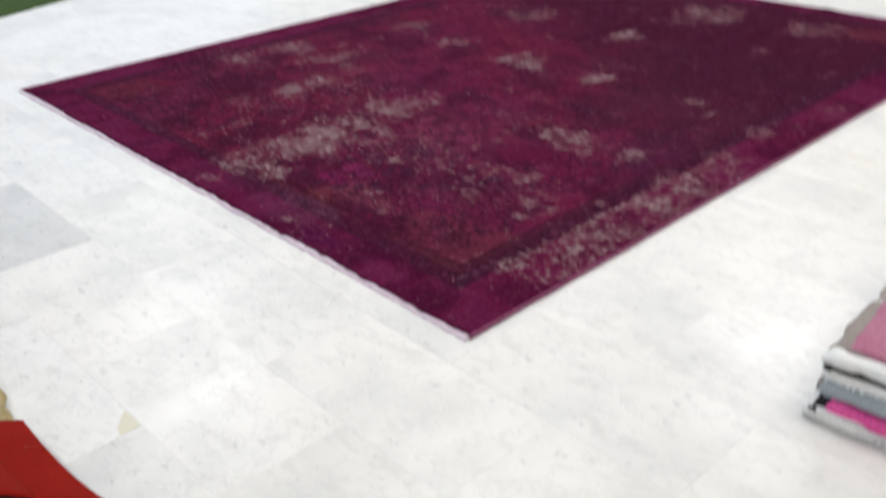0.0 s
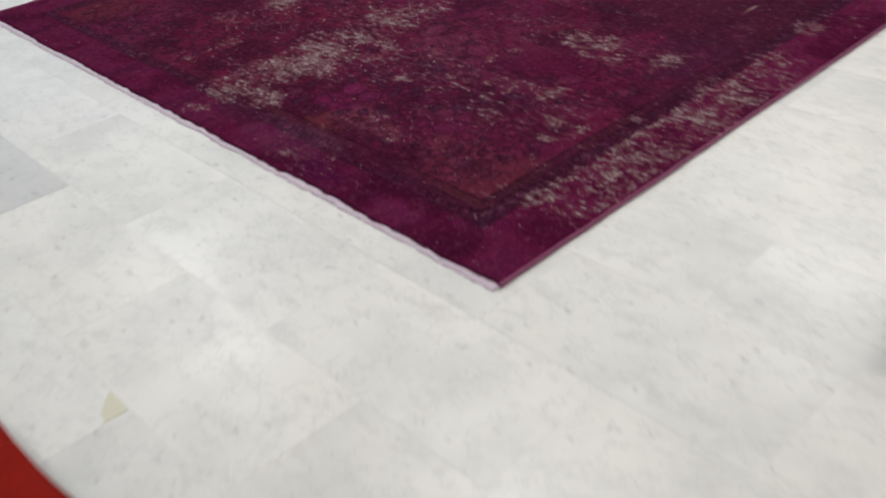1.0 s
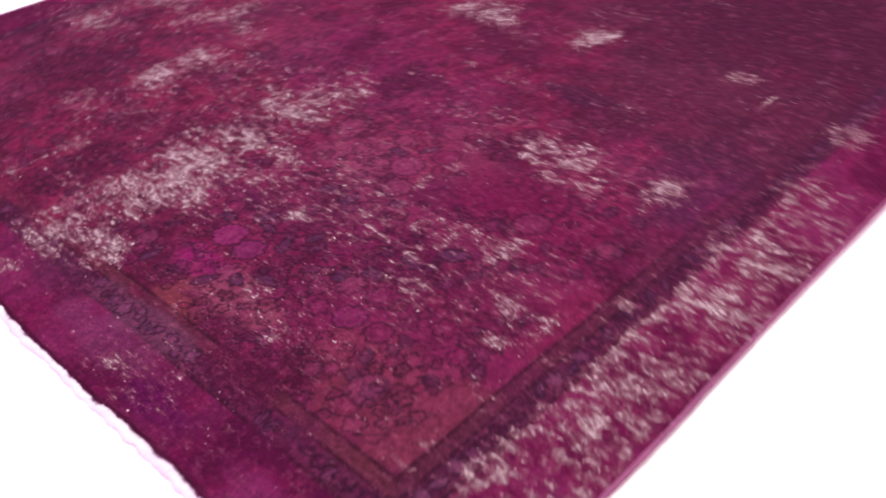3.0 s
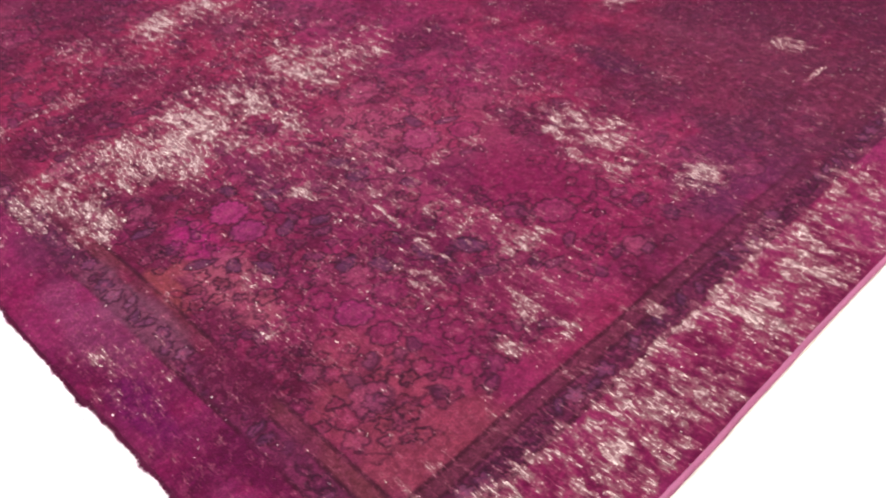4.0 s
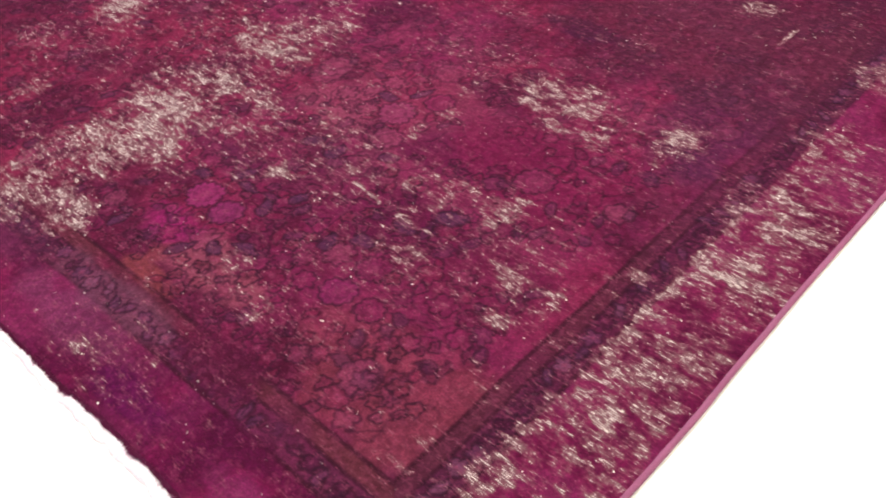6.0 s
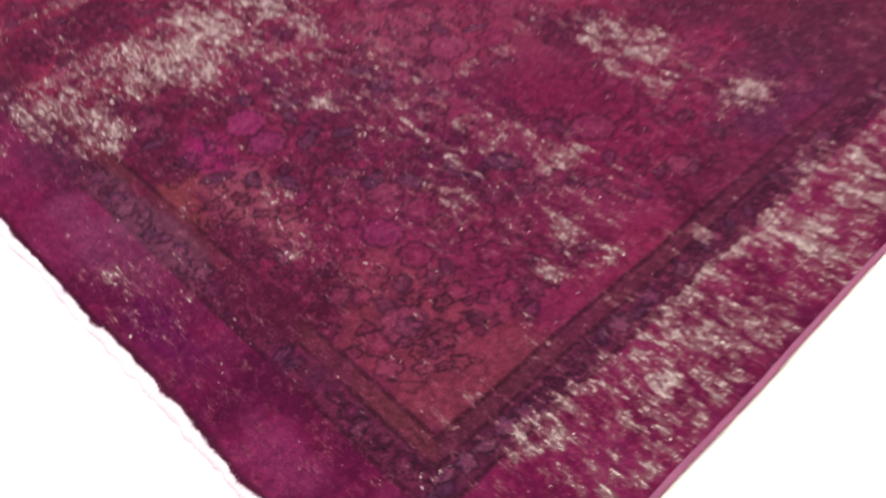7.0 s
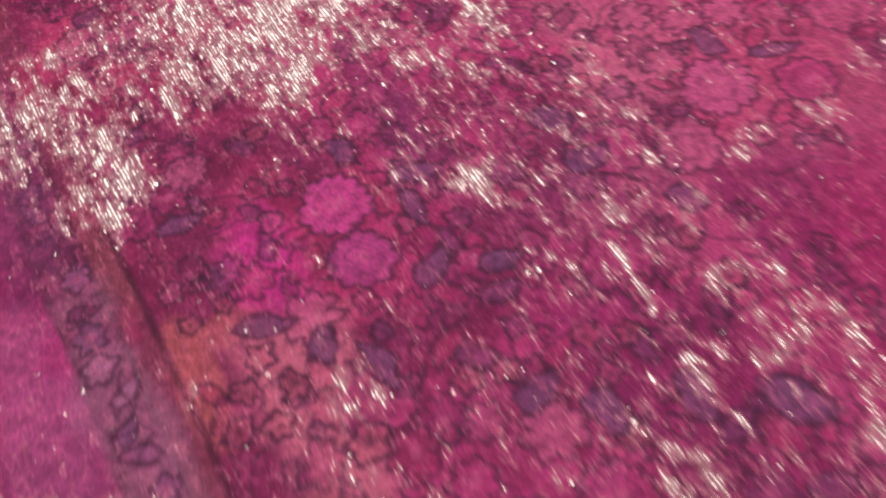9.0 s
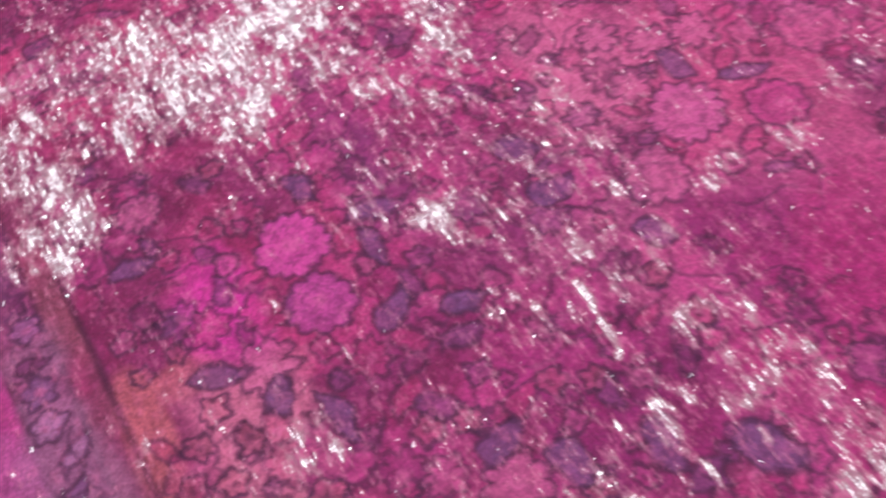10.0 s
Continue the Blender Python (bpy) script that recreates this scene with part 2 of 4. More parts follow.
# knots lie closer together where the walk comes near
LINES_X = np.r_[np.arange(-RW, -1.62, 0.006), np.arange(-1.62, 0.0005, 0.0025)]
LINES_X[-1] = 0.0
LINES_Y = np.r_[np.arange(0.0, 1.62, 0.0025), np.arange(1.62, RL, 0.006), RL]
GX, GY = np.meshgrid(LINES_X, LINES_Y)
DYE = np.zeros((len(LINES_Y), len(LINES_X), 3))
WEAR = np.zeros(DYE.shape[:2])

CRIMSON, MAGENTA, PLUM, ROSE = (0.116, 0.0092, 0.035), (0.109, 0.0098, 0.044), (0.038, 0.0052, 0.021), (0.142, 0.0250, 0.064)
BRICK, RUST, VIOLET, DARK = (0.118, 0.0205, 0.037), (0.128, 0.0260, 0.034), (0.050, 0.0150, 0.043), (0.021, 0.0046, 0.012)
OUTLINE = (0.018, 0.0050, 0.014)


def ground_dye():
    big = grid_noise(LINES_X, LINES_Y, 0.55, 3, 4)
    mid = grid_noise(LINES_X, LINES_Y, 0.16, 4, 4)
    DYE[:] = CRIMSON
    tint(DYE, step(0.47, 0.72, big), MAGENTA)
    tint(DYE, 0.70 * step(0.48, 0.68, mid), PLUM)
    tint(DYE, 0.50 * step(0.50, 0.70, grid_noise(LINES_X, LINES_Y, 0.05, 6, 3)), (0.042, 0.0035, 0.015))
    tint(DYE, 0.35 * step(0.55, 0.75, grid_noise(LINES_X, LINES_Y, 0.22, 5, 3)), ROSE)
    # the far half is darker and browner
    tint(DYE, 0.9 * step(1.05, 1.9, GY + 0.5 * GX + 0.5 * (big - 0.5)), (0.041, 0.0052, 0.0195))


def spot(x, y, rx, ry, rgb, amount=0.8):
    d = np.hypot((GX - x) / rx, (GY - y) / ry) + 0.9 * (SPOT_NOISE - 0.5)
    tint(DYE, amount * step(1.0, 0.55, d), rgb)


def stamp(x, y, reach, draw):
    """Calls draw with the knots round (x, y), and local coordinates, unsteady as hand knotting is."""
    i0, i1 = np.searchsorted(LINES_X, (x - reach, x + reach))
    j0, j1 = np.searchsorted(LINES_Y, (y - reach, y + reach))
    if i1 - i0 > 1 and j1 - j0 > 1:
        box = np.s_[j0:j1, i0:i1]
        draw(DYE[box], GX[box] - x + SHAKE_X[box], GY[box] - y + SHAKE_Y[box])


FADE = [1.0]


def outlined(col, d, fill, amount=0.75, line=0.0050, edge=0.76):
    amount, edge = amount * FADE[0], edge * FADE[0]
    tint(col, amount * step(0.002, -0.002, d), fill)
    tint(col, edge * step(line, line * 0.2, np.abs(d)), OUTLINE)


def flower(x, y, r, petals, turn, fill, amount=0.75):
    def draw(col, u, v):
        rho, a = np.hypot(u, v), np.arctan2(v, u) + turn
        outlined(col, rho - r * (0.66 + 0.34 * np.abs(np.cos(petals * a / 2))), fill, amount)
        tint(col, 0.5 * step(r * 0.30, r * 0.18, rho), ROSE)
        tint(col, 0.18 * step(0.25, 0.05, np.abs(np.sin(petals * a / 2 + 1.57))) * step(r * 0.8, r * 0.6, rho) * step(r * 0.2, r * 0.35, rho), DARK)
    stamp(x, y, r * 1.2 + 0.004, draw)


def leaf(x, y, long, wide, turn, fill, amount=0.7):
    def draw(col, u, v):
        p, q = u * np.cos(turn) + v * np.sin(turn), -u * np.sin(turn) + v * np.cos(turn)
        q = q + 0.3 * wide * np.sin(2.2 * p / long)
        d = np.abs(q) - wide * (1 - (p / long) ** 2) * (1.0 - 0.3 * p / long)
        outlined(col, np.maximum(d, (np.abs(p) - long) * 0.5), fill, amount)
    stamp(x, y, long * 1.2 + 0.004, draw)


def ring(x, y, r, lobes, turn, fill):
    def draw(col, u, v):
        rho, a = np.hypot(u, v), np.arctan2(v, u) + turn
        outlined(col, rho - r * (0.86 + 0.14 * np.cos(lobes * a)), fill, 0.35, 0.0044, 0.85)
        tint(col, 0.5 * FADE[0] * step(r * 0.35, r * 0.15, rho), OUTLINE)
    stamp(x, y, r * 1.2 + 0.006, draw)


def rosette(x, y, r, petals, turn, fill):
    """A large bloom: two rows of petals round a paler eye."""
    def draw(col, u, v):
        rho, a = np.hypot(u, v), np.arctan2(v, u) + turn
        rim = r * (0.84 + 0.16 * np.abs(np.cos(petals * a / 2)))
        outlined(col, rho - rim, fill, 0.68, 0.0050, 0.75)
        tint(col, 0.30 * step(0.003, 0.001, np.abs(rho - 0.55 * rim)), OUTLINE)
        tint(col, 0.22 * step(0.30, 0.05, np.abs(np.cos(petals * a / 2))) * step(r * 0.5, r * 0.62, rho) * step(r, r * 0.9, rho), OUTLINE)
        tint(col, 0.45 * step(r * 0.30, r * 0.12, rho), ROSE)
    stamp(x, y, r * 1.15 + 0.006, draw)


def stem(x, y, length, turn, bend):
    def draw(col, u, v):
        p, q = u * np.cos(turn) + v * np.sin(turn), -u * np.sin(turn) + v * np.cos(turn)
        d = np.abs(q - bend * np.sin(p / length * 3.1))
        tint(col, 0.6 * FADE[0] * step(0.0036, 0.0008, d) * step(length, length * 0.85, np.abs(p)), OUTLINE)
    stamp(x, y, length * 1.05, draw)


def field_motifs():
    rng = random.Random(11)
    plain = grid_noise(LINES_X, LINES_Y, 0.24, 21, 2)
    fills = (ROSE, MAGENTA, CRIMSON, VIOLET, PLUM)
    pitch = 0.035
    for i in range(int((RW - 0.58) / pitch)):
        for j in range(int((RL - 0.50) / pitch)):
            x = -RW + 0.29 + (i + 0.5 * (j % 2)) * pitch + rng.uniform(-0.015, 0.015)
            y = 0.25 + j * pitch + rng.uniform(-0.015, 0.015)
            k, turn, fill = rng.random(), rng.uniform(0, 6.28), rng.choice(fills)
            size = rng.uniform(0.75, 1.3)
            # motifs grow fainter towards the far half
            FADE[0] = 0.9 if y < 0.95 else max(0.30, 0.9 - (y - 0.95) * 1.0)
            jj, ii = min(np.searchsorted(LINES_Y, y), len(LINES_Y) - 1), min(np.searchsorted(LINES_X, x), len(LINES_X) - 1)
            if plain[jj, ii] > 0.72 or any(math.hypot(x - q[0], y - q[1]) < q[2] + 0.012 for q in BLOOMS):
                continue
            if k < 0.18:
                flower(x, y, 0.022 * size, rng.choice((5, 6, 7, 8)), turn, fill, 0.38)
            elif k < 0.20:
                rosette(x, y, 0.034 * size, rng.choice((8, 10, 12)), turn, rng.choice((ROSE, MAGENTA)))
            elif k < 0.46:
                leaf(x, y, 0.021 * size, 0.011 * size, turn, rng.choice((VIOLET, PLUM, CRIMSON)), 0.5)
            elif k < 0.68:
                ring(x, y, 0.0125 * size, rng.choice((3, 4, 5)), turn, fill)
            elif k < 0.90:
                stem(x, y, 0.036 * size, turn, rng.uniform(0.004, 0.014))
    FADE[0] = 1.0
    for x, y, r, petals, fill in BLOOMS:
        if petals > 8:
            rosette(x, y, r, petals, x * 9, fill)
        else:
            flower(x, y, r, petals, x * 9, fill, 0.55)
    for x, y, long, wide, turn in BUDS:
        leaf(x, y, long, wide, turn, VIOLET, 0.75)
    for x, y, r in KNOTS:
        ring(x, y, r, 5, x * 40, BRICK)


def border_dye():
    ex, ey = np.minimum(-GX, GX + RW), np.minimum(GY, RL - GY)
    b = np.minimum(ex - 0.040, ey)
    b = b + 0.006 * (grid_noise(LINES_X, LINES_Y, 0.08, 31, 3) - 0.5)
    along = np.where(ex - 0.040 < ey, GY, GX)
    side = ex - 0.040 < ey
    out = step(0.143, 0.137, b)
    abrash = grid_noise(LINES_X, LINES_Y, 0.15, 32, 4, 1.0)
    tint(DYE, out, (0.104, 0.0055, 0.038))
    tint(DYE, out * 0.85 * step(0.42, 0.66, abrash), (0.056, 0.0036, 0.024))
    tint(DYE, out * 0.35 * step(0.55, 0.35, abrash), (0.115, 0.018, 0.068))
    # dark and light bars across the outer border: fold shading put into the colour
    bars = grid_noise(LINES_X, LINES_Y, 0.9, 33, 5, 0.09)
    tint(DYE, out * ~side * 0.55 * step(0.50, 0.62, bars), (0.048, 0.0035, 0.024))
    guard = step(0.137, 0.143, b) * step(0.195, 0.189, b)
    tint(DYE, guard * 0.60, (0.052, 0.0092, 0.031))
    # running scroll in the guard stripe
    scroll = np.abs(b - 0.166 - 0.014 * np.sin(along * 110.0 + 5 * abrash))
    tint(DYE, guard * 0.6 * step(0.006, 0.002, scroll) * step(0.40, 0.55, abrash), DARK)
    stripe = step(0.189, 0.195, b) * step(0.227, 0.221, b)
    fade = 1.0 - 0.75 * step(0.75, 1.45, np.maximum(GY, -GX - 0.25))
    tint(DYE, stripe * 0.68 * fade * step(0.10, 0.55, abrash), (0.060, 0.0155, 0.022))
    # along the sides the inner stripe took more of the dye
    tint(DYE, (stripe + guard) * side * 0.52, (0.042, 0.0075, 0.024))
    for at, wide in ((0.141, 0.0075), (0.191, 0.0060), (0.224, 0.0070)):
        tint(DYE, fade * 0.80 * step(0.15, 0.5, abrash + 0.15) * step(wide, wide * 0.2, np.abs(b - at)), DARK)


def guard_motifs():
    """Leaves and buds that run along the guard stripe."""
    rng = random.Random(17)
    for along, horizontal in [(0.20 + 0.037 * k, True) for k in range(66)] + [(0.15 + 0.037 * k, False) for k in range(88)]:
        for side in (0, 1):
            a = along + rng.uniform(-0.006, 0.006)
            off = 0.166 + rng.uniform(-0.009, 0.009)
            x, y = (-a, off if side == 0 else RL - off) if horizontal else (-(off + 0.04) if side == 0 else -RW + off + 0.04, a)
            fill = rng.choice(((0.105, 0.032, 0.072), (0.080, 0.020, 0.056), VIOLET, PLUM))
            if rng.random() < 0.6:
                leaf(x, y, 0.020, 0.010, rng.uniform(0, 6.28), fill, 0.7)
                stem(x, y, 0.030, rng.uniform(0, 6.28), 0.008)
            else:
                flower(x, y, 0.018, 5, rng.uniform(0, 6.28), fill, 0.7)


def worn(x, y, rx, ry, amount):
    d = np.hypot((GX - x) / rx, (GY - y) / ry)
    np.maximum(WEAR, amount * step(1.65, 0.15, d + 1.8 * (SPOT_NOISE - 0.5) + 2.0 * (BROAD_NOISE - 0.5)), out=WEAR)


def worn_strip(x0, x1, y0, y1, amount, soft=0.045):
    wander = 0.05 * (SPOT_NOISE - 0.5)
    m = step(x0 - soft / 2, x0 + soft / 2, GX + wander) * step(x1 + soft / 2, x1 - soft / 2, GX + wander)
    m = m * step(y0 - 2 * soft, y0 + 2 * soft, GY + wander) * step(y1 + 2 * soft, y1 - 2 * soft, GY + wander)
    np.maximum(WEAR, amount * m, out=WEAR)


SPOT_NOISE = grid_noise(LINES_X, LINES_Y, 0.07, 7, 4)
BROAD_NOISE = grid_noise(LINES_X, LINES_Y, 0.17, 71, 5)
SHAKE_X = 0.013 * (grid_noise(LINES_X, LINES_Y, 0.020, 51, 3) - 0.5)
SHAKE_Y = 0.013 * (grid_noise(LINES_X, LINES_Y, 0.020, 52, 3) - 0.5)
HOT = (0.168, 0.017, 0.083)
# blooms: x, y, radius, petals, dye
BLOOMS = [
    (-1.027, 0.451, 0.042, 14, HOT), (-0.948, 0.443, 0.038, 10, (0.112, 0.014, 0.064)), (-0.912, 0.366, 0.033, 8, ROSE),
    (-1.111, 0.526, 0.028, 8, MAGENTA), (-1.130, 0.482, 0.024, 7, MAGENTA), (-0.927, 0.896, 0.046, 14, (0.150, 0.024, 0.072)), (-1.075, 0.887, 0.026, 7, ROSE),
    (-1.033, 0.931, 0.028, 8, ROSE), (-1.019, 0.981, 0.030, 8, ROSE), (-0.879, 0.986, 0.036, 9, MAGENTA), (-0.686, 0.504, 0.034, 8, ROSE),
    (-0.613, 0.435, 0.036, 10, (0.120, 0.012, 0.058)), (-0.537, 0.440, 0.030, 9, MAGENTA), (-0.538, 0.894, 0.042, 12, (0.115, 0.014, 0.050)), (-0.680, 0.415, 0.026, 7, MAGENTA),
]
# violet buds and leaves: x, y, half length, half width, turn
BUDS = [
    (-0.989, 0.931, 0.026, 0.016, 0.4), (-0.997, 0.713, 0.028, 0.018, 1.2), (-0.928, 0.713, 0.028, 0.020, 2.0), (-0.643, 0.634, 0.030, 0.020, 0.2),
    (-0.588, 0.706, 0.036, 0.024, 1.0), (-0.726, 0.513, 0.026, 0.018, 2.2), (-0.671, 0.556, 0.030, 0.018, 0.7), (-0.879, 0.363, 0.022, 0.016, 0.1), (-0.823, 0.769, 0.026, 0.018, 0.9),
    (-1.016, 0.544, 0.032, 0.014, 1.5), (-0.935, 0.985, 0.032, 0.012, 1.4), (-0.931, 0.323, 0.034, 0.014, 1.3), (-0.827, 0.400, 0.036, 0.012, 0.3), (-1.099, 0.294, 0.028, 0.013, 1.7),
    (-1.089, 0.490, 0.026, 0.014, 0.5), (-0.865, 0.564, 0.028, 0.014, 1.6), (-0.975, 0.520, 0.030, 0.012, 0.2), (-0.900, 0.500, 0.030, 0.016, 2.4),
]
# small closed rings: x, y, radius
KNOTS = [
    (-0.899, 0.302, 0.016), (-0.874, 0.274, 0.016), (-0.856, 0.318, 0.016), (-0.828, 0.288, 0.017), (-0.840, 0.254, 0.015), (-0.378, 0.350, 0.020), (-0.330, 0.335, 0.016),
    (-0.385, 0.305, 0.016), (-0.430, 0.400, 0.016), (-0.470, 0.370, 0.015), (-0.766, 0.353, 0.022), (-1.194, 0.478, 0.018), (-1.278, 0.297, 0.020), (-0.748, 0.584, 0.015),
    (-0.727, 0.617, 0.015), (-0.973, 0.257, 0.012), (-0.976, 0.297, 0.012), (-0.783, 0.740, 0.016), (-0.727, 0.745, 0.018), (-0.770, 0.463, 0.016), (-0.761, 0.497, 0.016),
    (-1.021, 0.769, 0.016), (-1.076, 0.749, 0.016), (-1.170, 0.420, 0.016), (-0.640, 0.560, 0.016), (-0.560, 0.520, 0.018),
]
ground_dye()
for cx, cy in ((-0.38, 0.34), (-RW + 0.38, 0.34), (-0.38, RL - 0.34), (-RW + 0.38, RL - 0.34)):
    spot(cx, cy, 0.24, 0.16, BRICK, 0.7)
spot(-0.92, 0.240, 0.12, 0.030, RUST, 0.8)
spot(-0.95, 0.298, 0.03, 0.05, RUST, 0.6)
spot(-0.84, 0.33, 0.15, 0.08, (0.150, 0.032, 0.060), 0.8)
spot(-1.00, 0.350, 0.10, 0.060, (0.150, 0.009, 0.066), 0.9)
spot(-1.04, 0.85, 0.14, 0.11, (0.150, 0.030, 0.066), 0.75)
spot(-0.67, 0.84, 0.10, 0.06, (0.125, 0.018, 0.060), 0.6)
spot(-0.76, 0.86, 0.14, 0.09, (0.052, 0.005, 0.026), 0.8)
spot(-0.92, 0.52, 0.07, 0.05, (0.050, 0.004, 0.022), 0.45)
spot(-0.68, 0.93, 0.20, 0.10, (0.058, 0.0060, 0.028), 0.75)
spot(-0.97, 0.95, 0.30, 0.16, (0.140, 0.021, 0.055), 0.5)
spot(-0.62, 0.86, 0.26, 0.12, (0.075, 0.006, 0.032), 0.6)
spot(-0.585, 0.245, 0.09, 0.09, (0.040, 0.004, 0.016), 0.85)
spot(-0.81, 1.44, 0.14, 0.06, (0.030, 0.006, 0.024), 0.8)
spot(-0.36, 1.28, 0.16, 0.30, (0.050, 0.010, 0.036), 0.7)
spot(-0.45, 1.62, 0.60, 0.38, (0.048, 0.0105, 0.025), 0.65)
spot(-0.70, 2.15, 0.70, 0.50, (0.040, 0.0075, 0.022), 0.6)
spot(-0.62, 0.68, 0.30, 0.06, (0.060, 0.004, 0.026), 0.6)
spot(-0.55, 0.95, 0.25, 0.25, (0.100, 0.0055, 0.033), 0.6)
spot(-0.46, 0.60, 0.22, 0.14, (0.072, 0.006, 0.028), 0.6)
spot(-0.76, 0.60, 0.16, 0.08, (0.070, 0.004, 0.030), 0.4)
spot(-1.08, 0.56, 0.16, 0.06, (0.055, 0.010, 0.038), 0.4)
field_motifs()
border_dye()
spot(-0.92, 0.170, 0.20, 0.05, (0.105, 0.034, 0.066), 0.55)
guard_motifs()
spot(-0.64, 0.195, 0.12, 0.070, (0.050, 0.0048, 0.022), 0.8)
spot(-0.46, 0.190, 0.06, 0.040, (0.070, 0.0100, 0.034), 0.5)
spot(-0.92, 0.090, 0.20, 0.060, (0.115, 0.024, 0.070), 0.5)
spot(-0.70, 0.060, 0.14, 0.045, (0.060, 0.0035, 0.038), 0.75)
spot(-0.47, 0.120, 0.12, 0.035, (0.050, 0.004, 0.024), 0.7)
spot(-0.40, 0.060, 0.12, 0.045, (0.120, 0.014, 0.062), 0.6)
spot(-1.20, 0.130, 0.12, 0.06, (0.050, 0.010, 0.032), 0.6)

# knots never take the dye alike
DYE *= (0.62 + 0.76 * grid_noise(LINES_X, LINES_Y, 0.009, 81, 3))[..., None]

worn_strip(-1.48, -1.24, 0.20, 1.12, 0.60, 0.05)
worn_strip(-1.47, -1.26, 0.18, 0.56, 0.80, 0.05)
worn_strip(-0.180, -0.016, 0.28, 1.34, 0.64, 0.02)
worn_strip(-0.182, -0.145, 0.26, 1.36, 0.80, 0.012)
worn_strip(-0.20, -0.050, 1.42, 2.30, 0.20)
# the long band: x, y, half sizes, loss
for wx, wy, a, b2, k in ((-1.320, 0.243, 0.130, 0.050, 1.05), (-1.323, 0.170, 0.090, 0.042, 0.8), (-1.230, 0.200, 0.050, 0.037, 0.40), (-1.424, 0.367, 0.060, 0.040, 0.9),
                         (-1.290, 0.379, 0.055, 0.050, 0.85), (-1.340, 0.453, 0.120, 0.060, 0.95), (-1.310, 0.527, 0.110, 0.070, 1.0), (-1.420, 0.591, 0.080, 0.055, 1.1),
                         (-1.360, 0.732, 0.125, 0.090, 1.15), (-1.370, 0.627, 0.115, 0.080, 1.05), (-1.240, 0.625, 0.080, 0.060, 0.75), (-1.390, 0.911, 0.110, 0.090, 1.05),
                         (-1.290, 0.907, 0.075, 0.060, 0.8), (-1.340, 1.077, 0.080, 0.075, 0.85), (-1.400, 1.180, 0.060, 0.060, 0.55)):
    worn(wx, wy, a, b2, k)
# beside the band
for wx, wy, a, b2, k in ((-1.206, 0.516, 0.060, 0.045, 0.55), (-1.206, 0.625, 0.070, 0.035, 0.75), (-1.130, 0.673, 0.050, 0.030, 0.75), (-0.965, 0.594, 0.045, 0.026, 0.85),
                         (-0.939, 0.646, 0.030, 0.025, 0.65), (-1.011, 0.658, 0.045, 0.030, 0.6), (-0.861, 0.692, 0.050, 0.016, 0.7), (-0.670, 0.661, 0.035, 0.025, 0.8), (-0.952, 0.764, 0.030, 0.050, 0.65), (-0.848, 0.877, 0.030, 0.034, 0.75),
                         (-0.835, 0.968, 0.024, 0.040, 0.6), (-0.820, 0.364, 0.045, 0.028, 0.85), (-1.150, 0.720, 0.060, 0.040, 0.5), (-1.080, 0.600, 0.060, 0.030, 0.4), (-0.711, 0.775, 0.050, 0.040, 0.6)):
    worn(wx, wy, a, b2, k)
# thin wear between the patches
for wx, wy, a, b2, k in ((-0.85, 0.70, 0.26, 0.12, 0.46), (-0.62, 1.13, 0.32, 0.10, 0.44), (-0.50, 0.70, 0.22, 0.14, 0.38), (-1.10, 0.64, 0.16, 0.14, 0.46), (-0.60, 0.56, 0.16, 0.08, 0.42), (-0.68, 0.33, 0.12, 0.06, 0.40),
                         (-1.80, 0.80, 0.24, 0.30, 0.45), (-0.90, 1.20, 0.20, 0.12, 0.42), (-0.80, 0.08, 0.14, 0.05, 0.38), (-1.00, 0.86, 0.16, 0.12, 0.40)):
    worn(wx, wy, a, b2, k)
# the field and the near border
for wx, wy, a, b2, k in ((-0.872, 1.105, 0.085, 0.070, 0.78), (-0.873, 1.185, 0.060, 0.055, 0.7), (-0.701, 1.156, 0.075, 0.065, 0.9), (-0.618, 1.168, 0.060, 0.065, 0.9), (-0.625, 1.078, 0.060, 0.035, 0.9),
                         (-0.531, 1.090, 0.042, 0.040, 0.8), (-0.453, 1.117, 0.038, 0.036, 0.7), (-0.403, 1.185, 0.050, 0.055, 0.9), (-0.346, 1.158, 0.030, 0.030, 0.9)):
    worn(wx, wy, a, b2, k)
for wx, wy, a, b2, k in ((-0.644, 0.781, 0.055, 0.045, 0.7), (-0.549, 0.772, 0.055, 0.045, 0.8), (-0.654, 0.726, 0.050, 0.035, 0.6), (-0.391, 0.650, 0.060, 0.035, 0.70), (-0.320, 0.670, 0.028, 0.028, 0.6), (-0.367, 0.549, 0.040, 0.036, 0.7),
                         (-0.581, 0.575, 0.050, 0.045, 0.75), (-0.236, 0.799, 0.032, 0.032, 0.6), (-0.866, 0.064, 0.048, 0.034, 0.55), (-0.710, 0.087, 0.030, 0.024, 0.5), (-0.655, 0.321, 0.032, 0.026, 0.6),
                         (-0.590, 0.770, 0.040, 0.030, 0.7), (-0.470, 0.700, 0.050, 0.025, 0.5)):
    worn(wx, wy, a, b2, k)
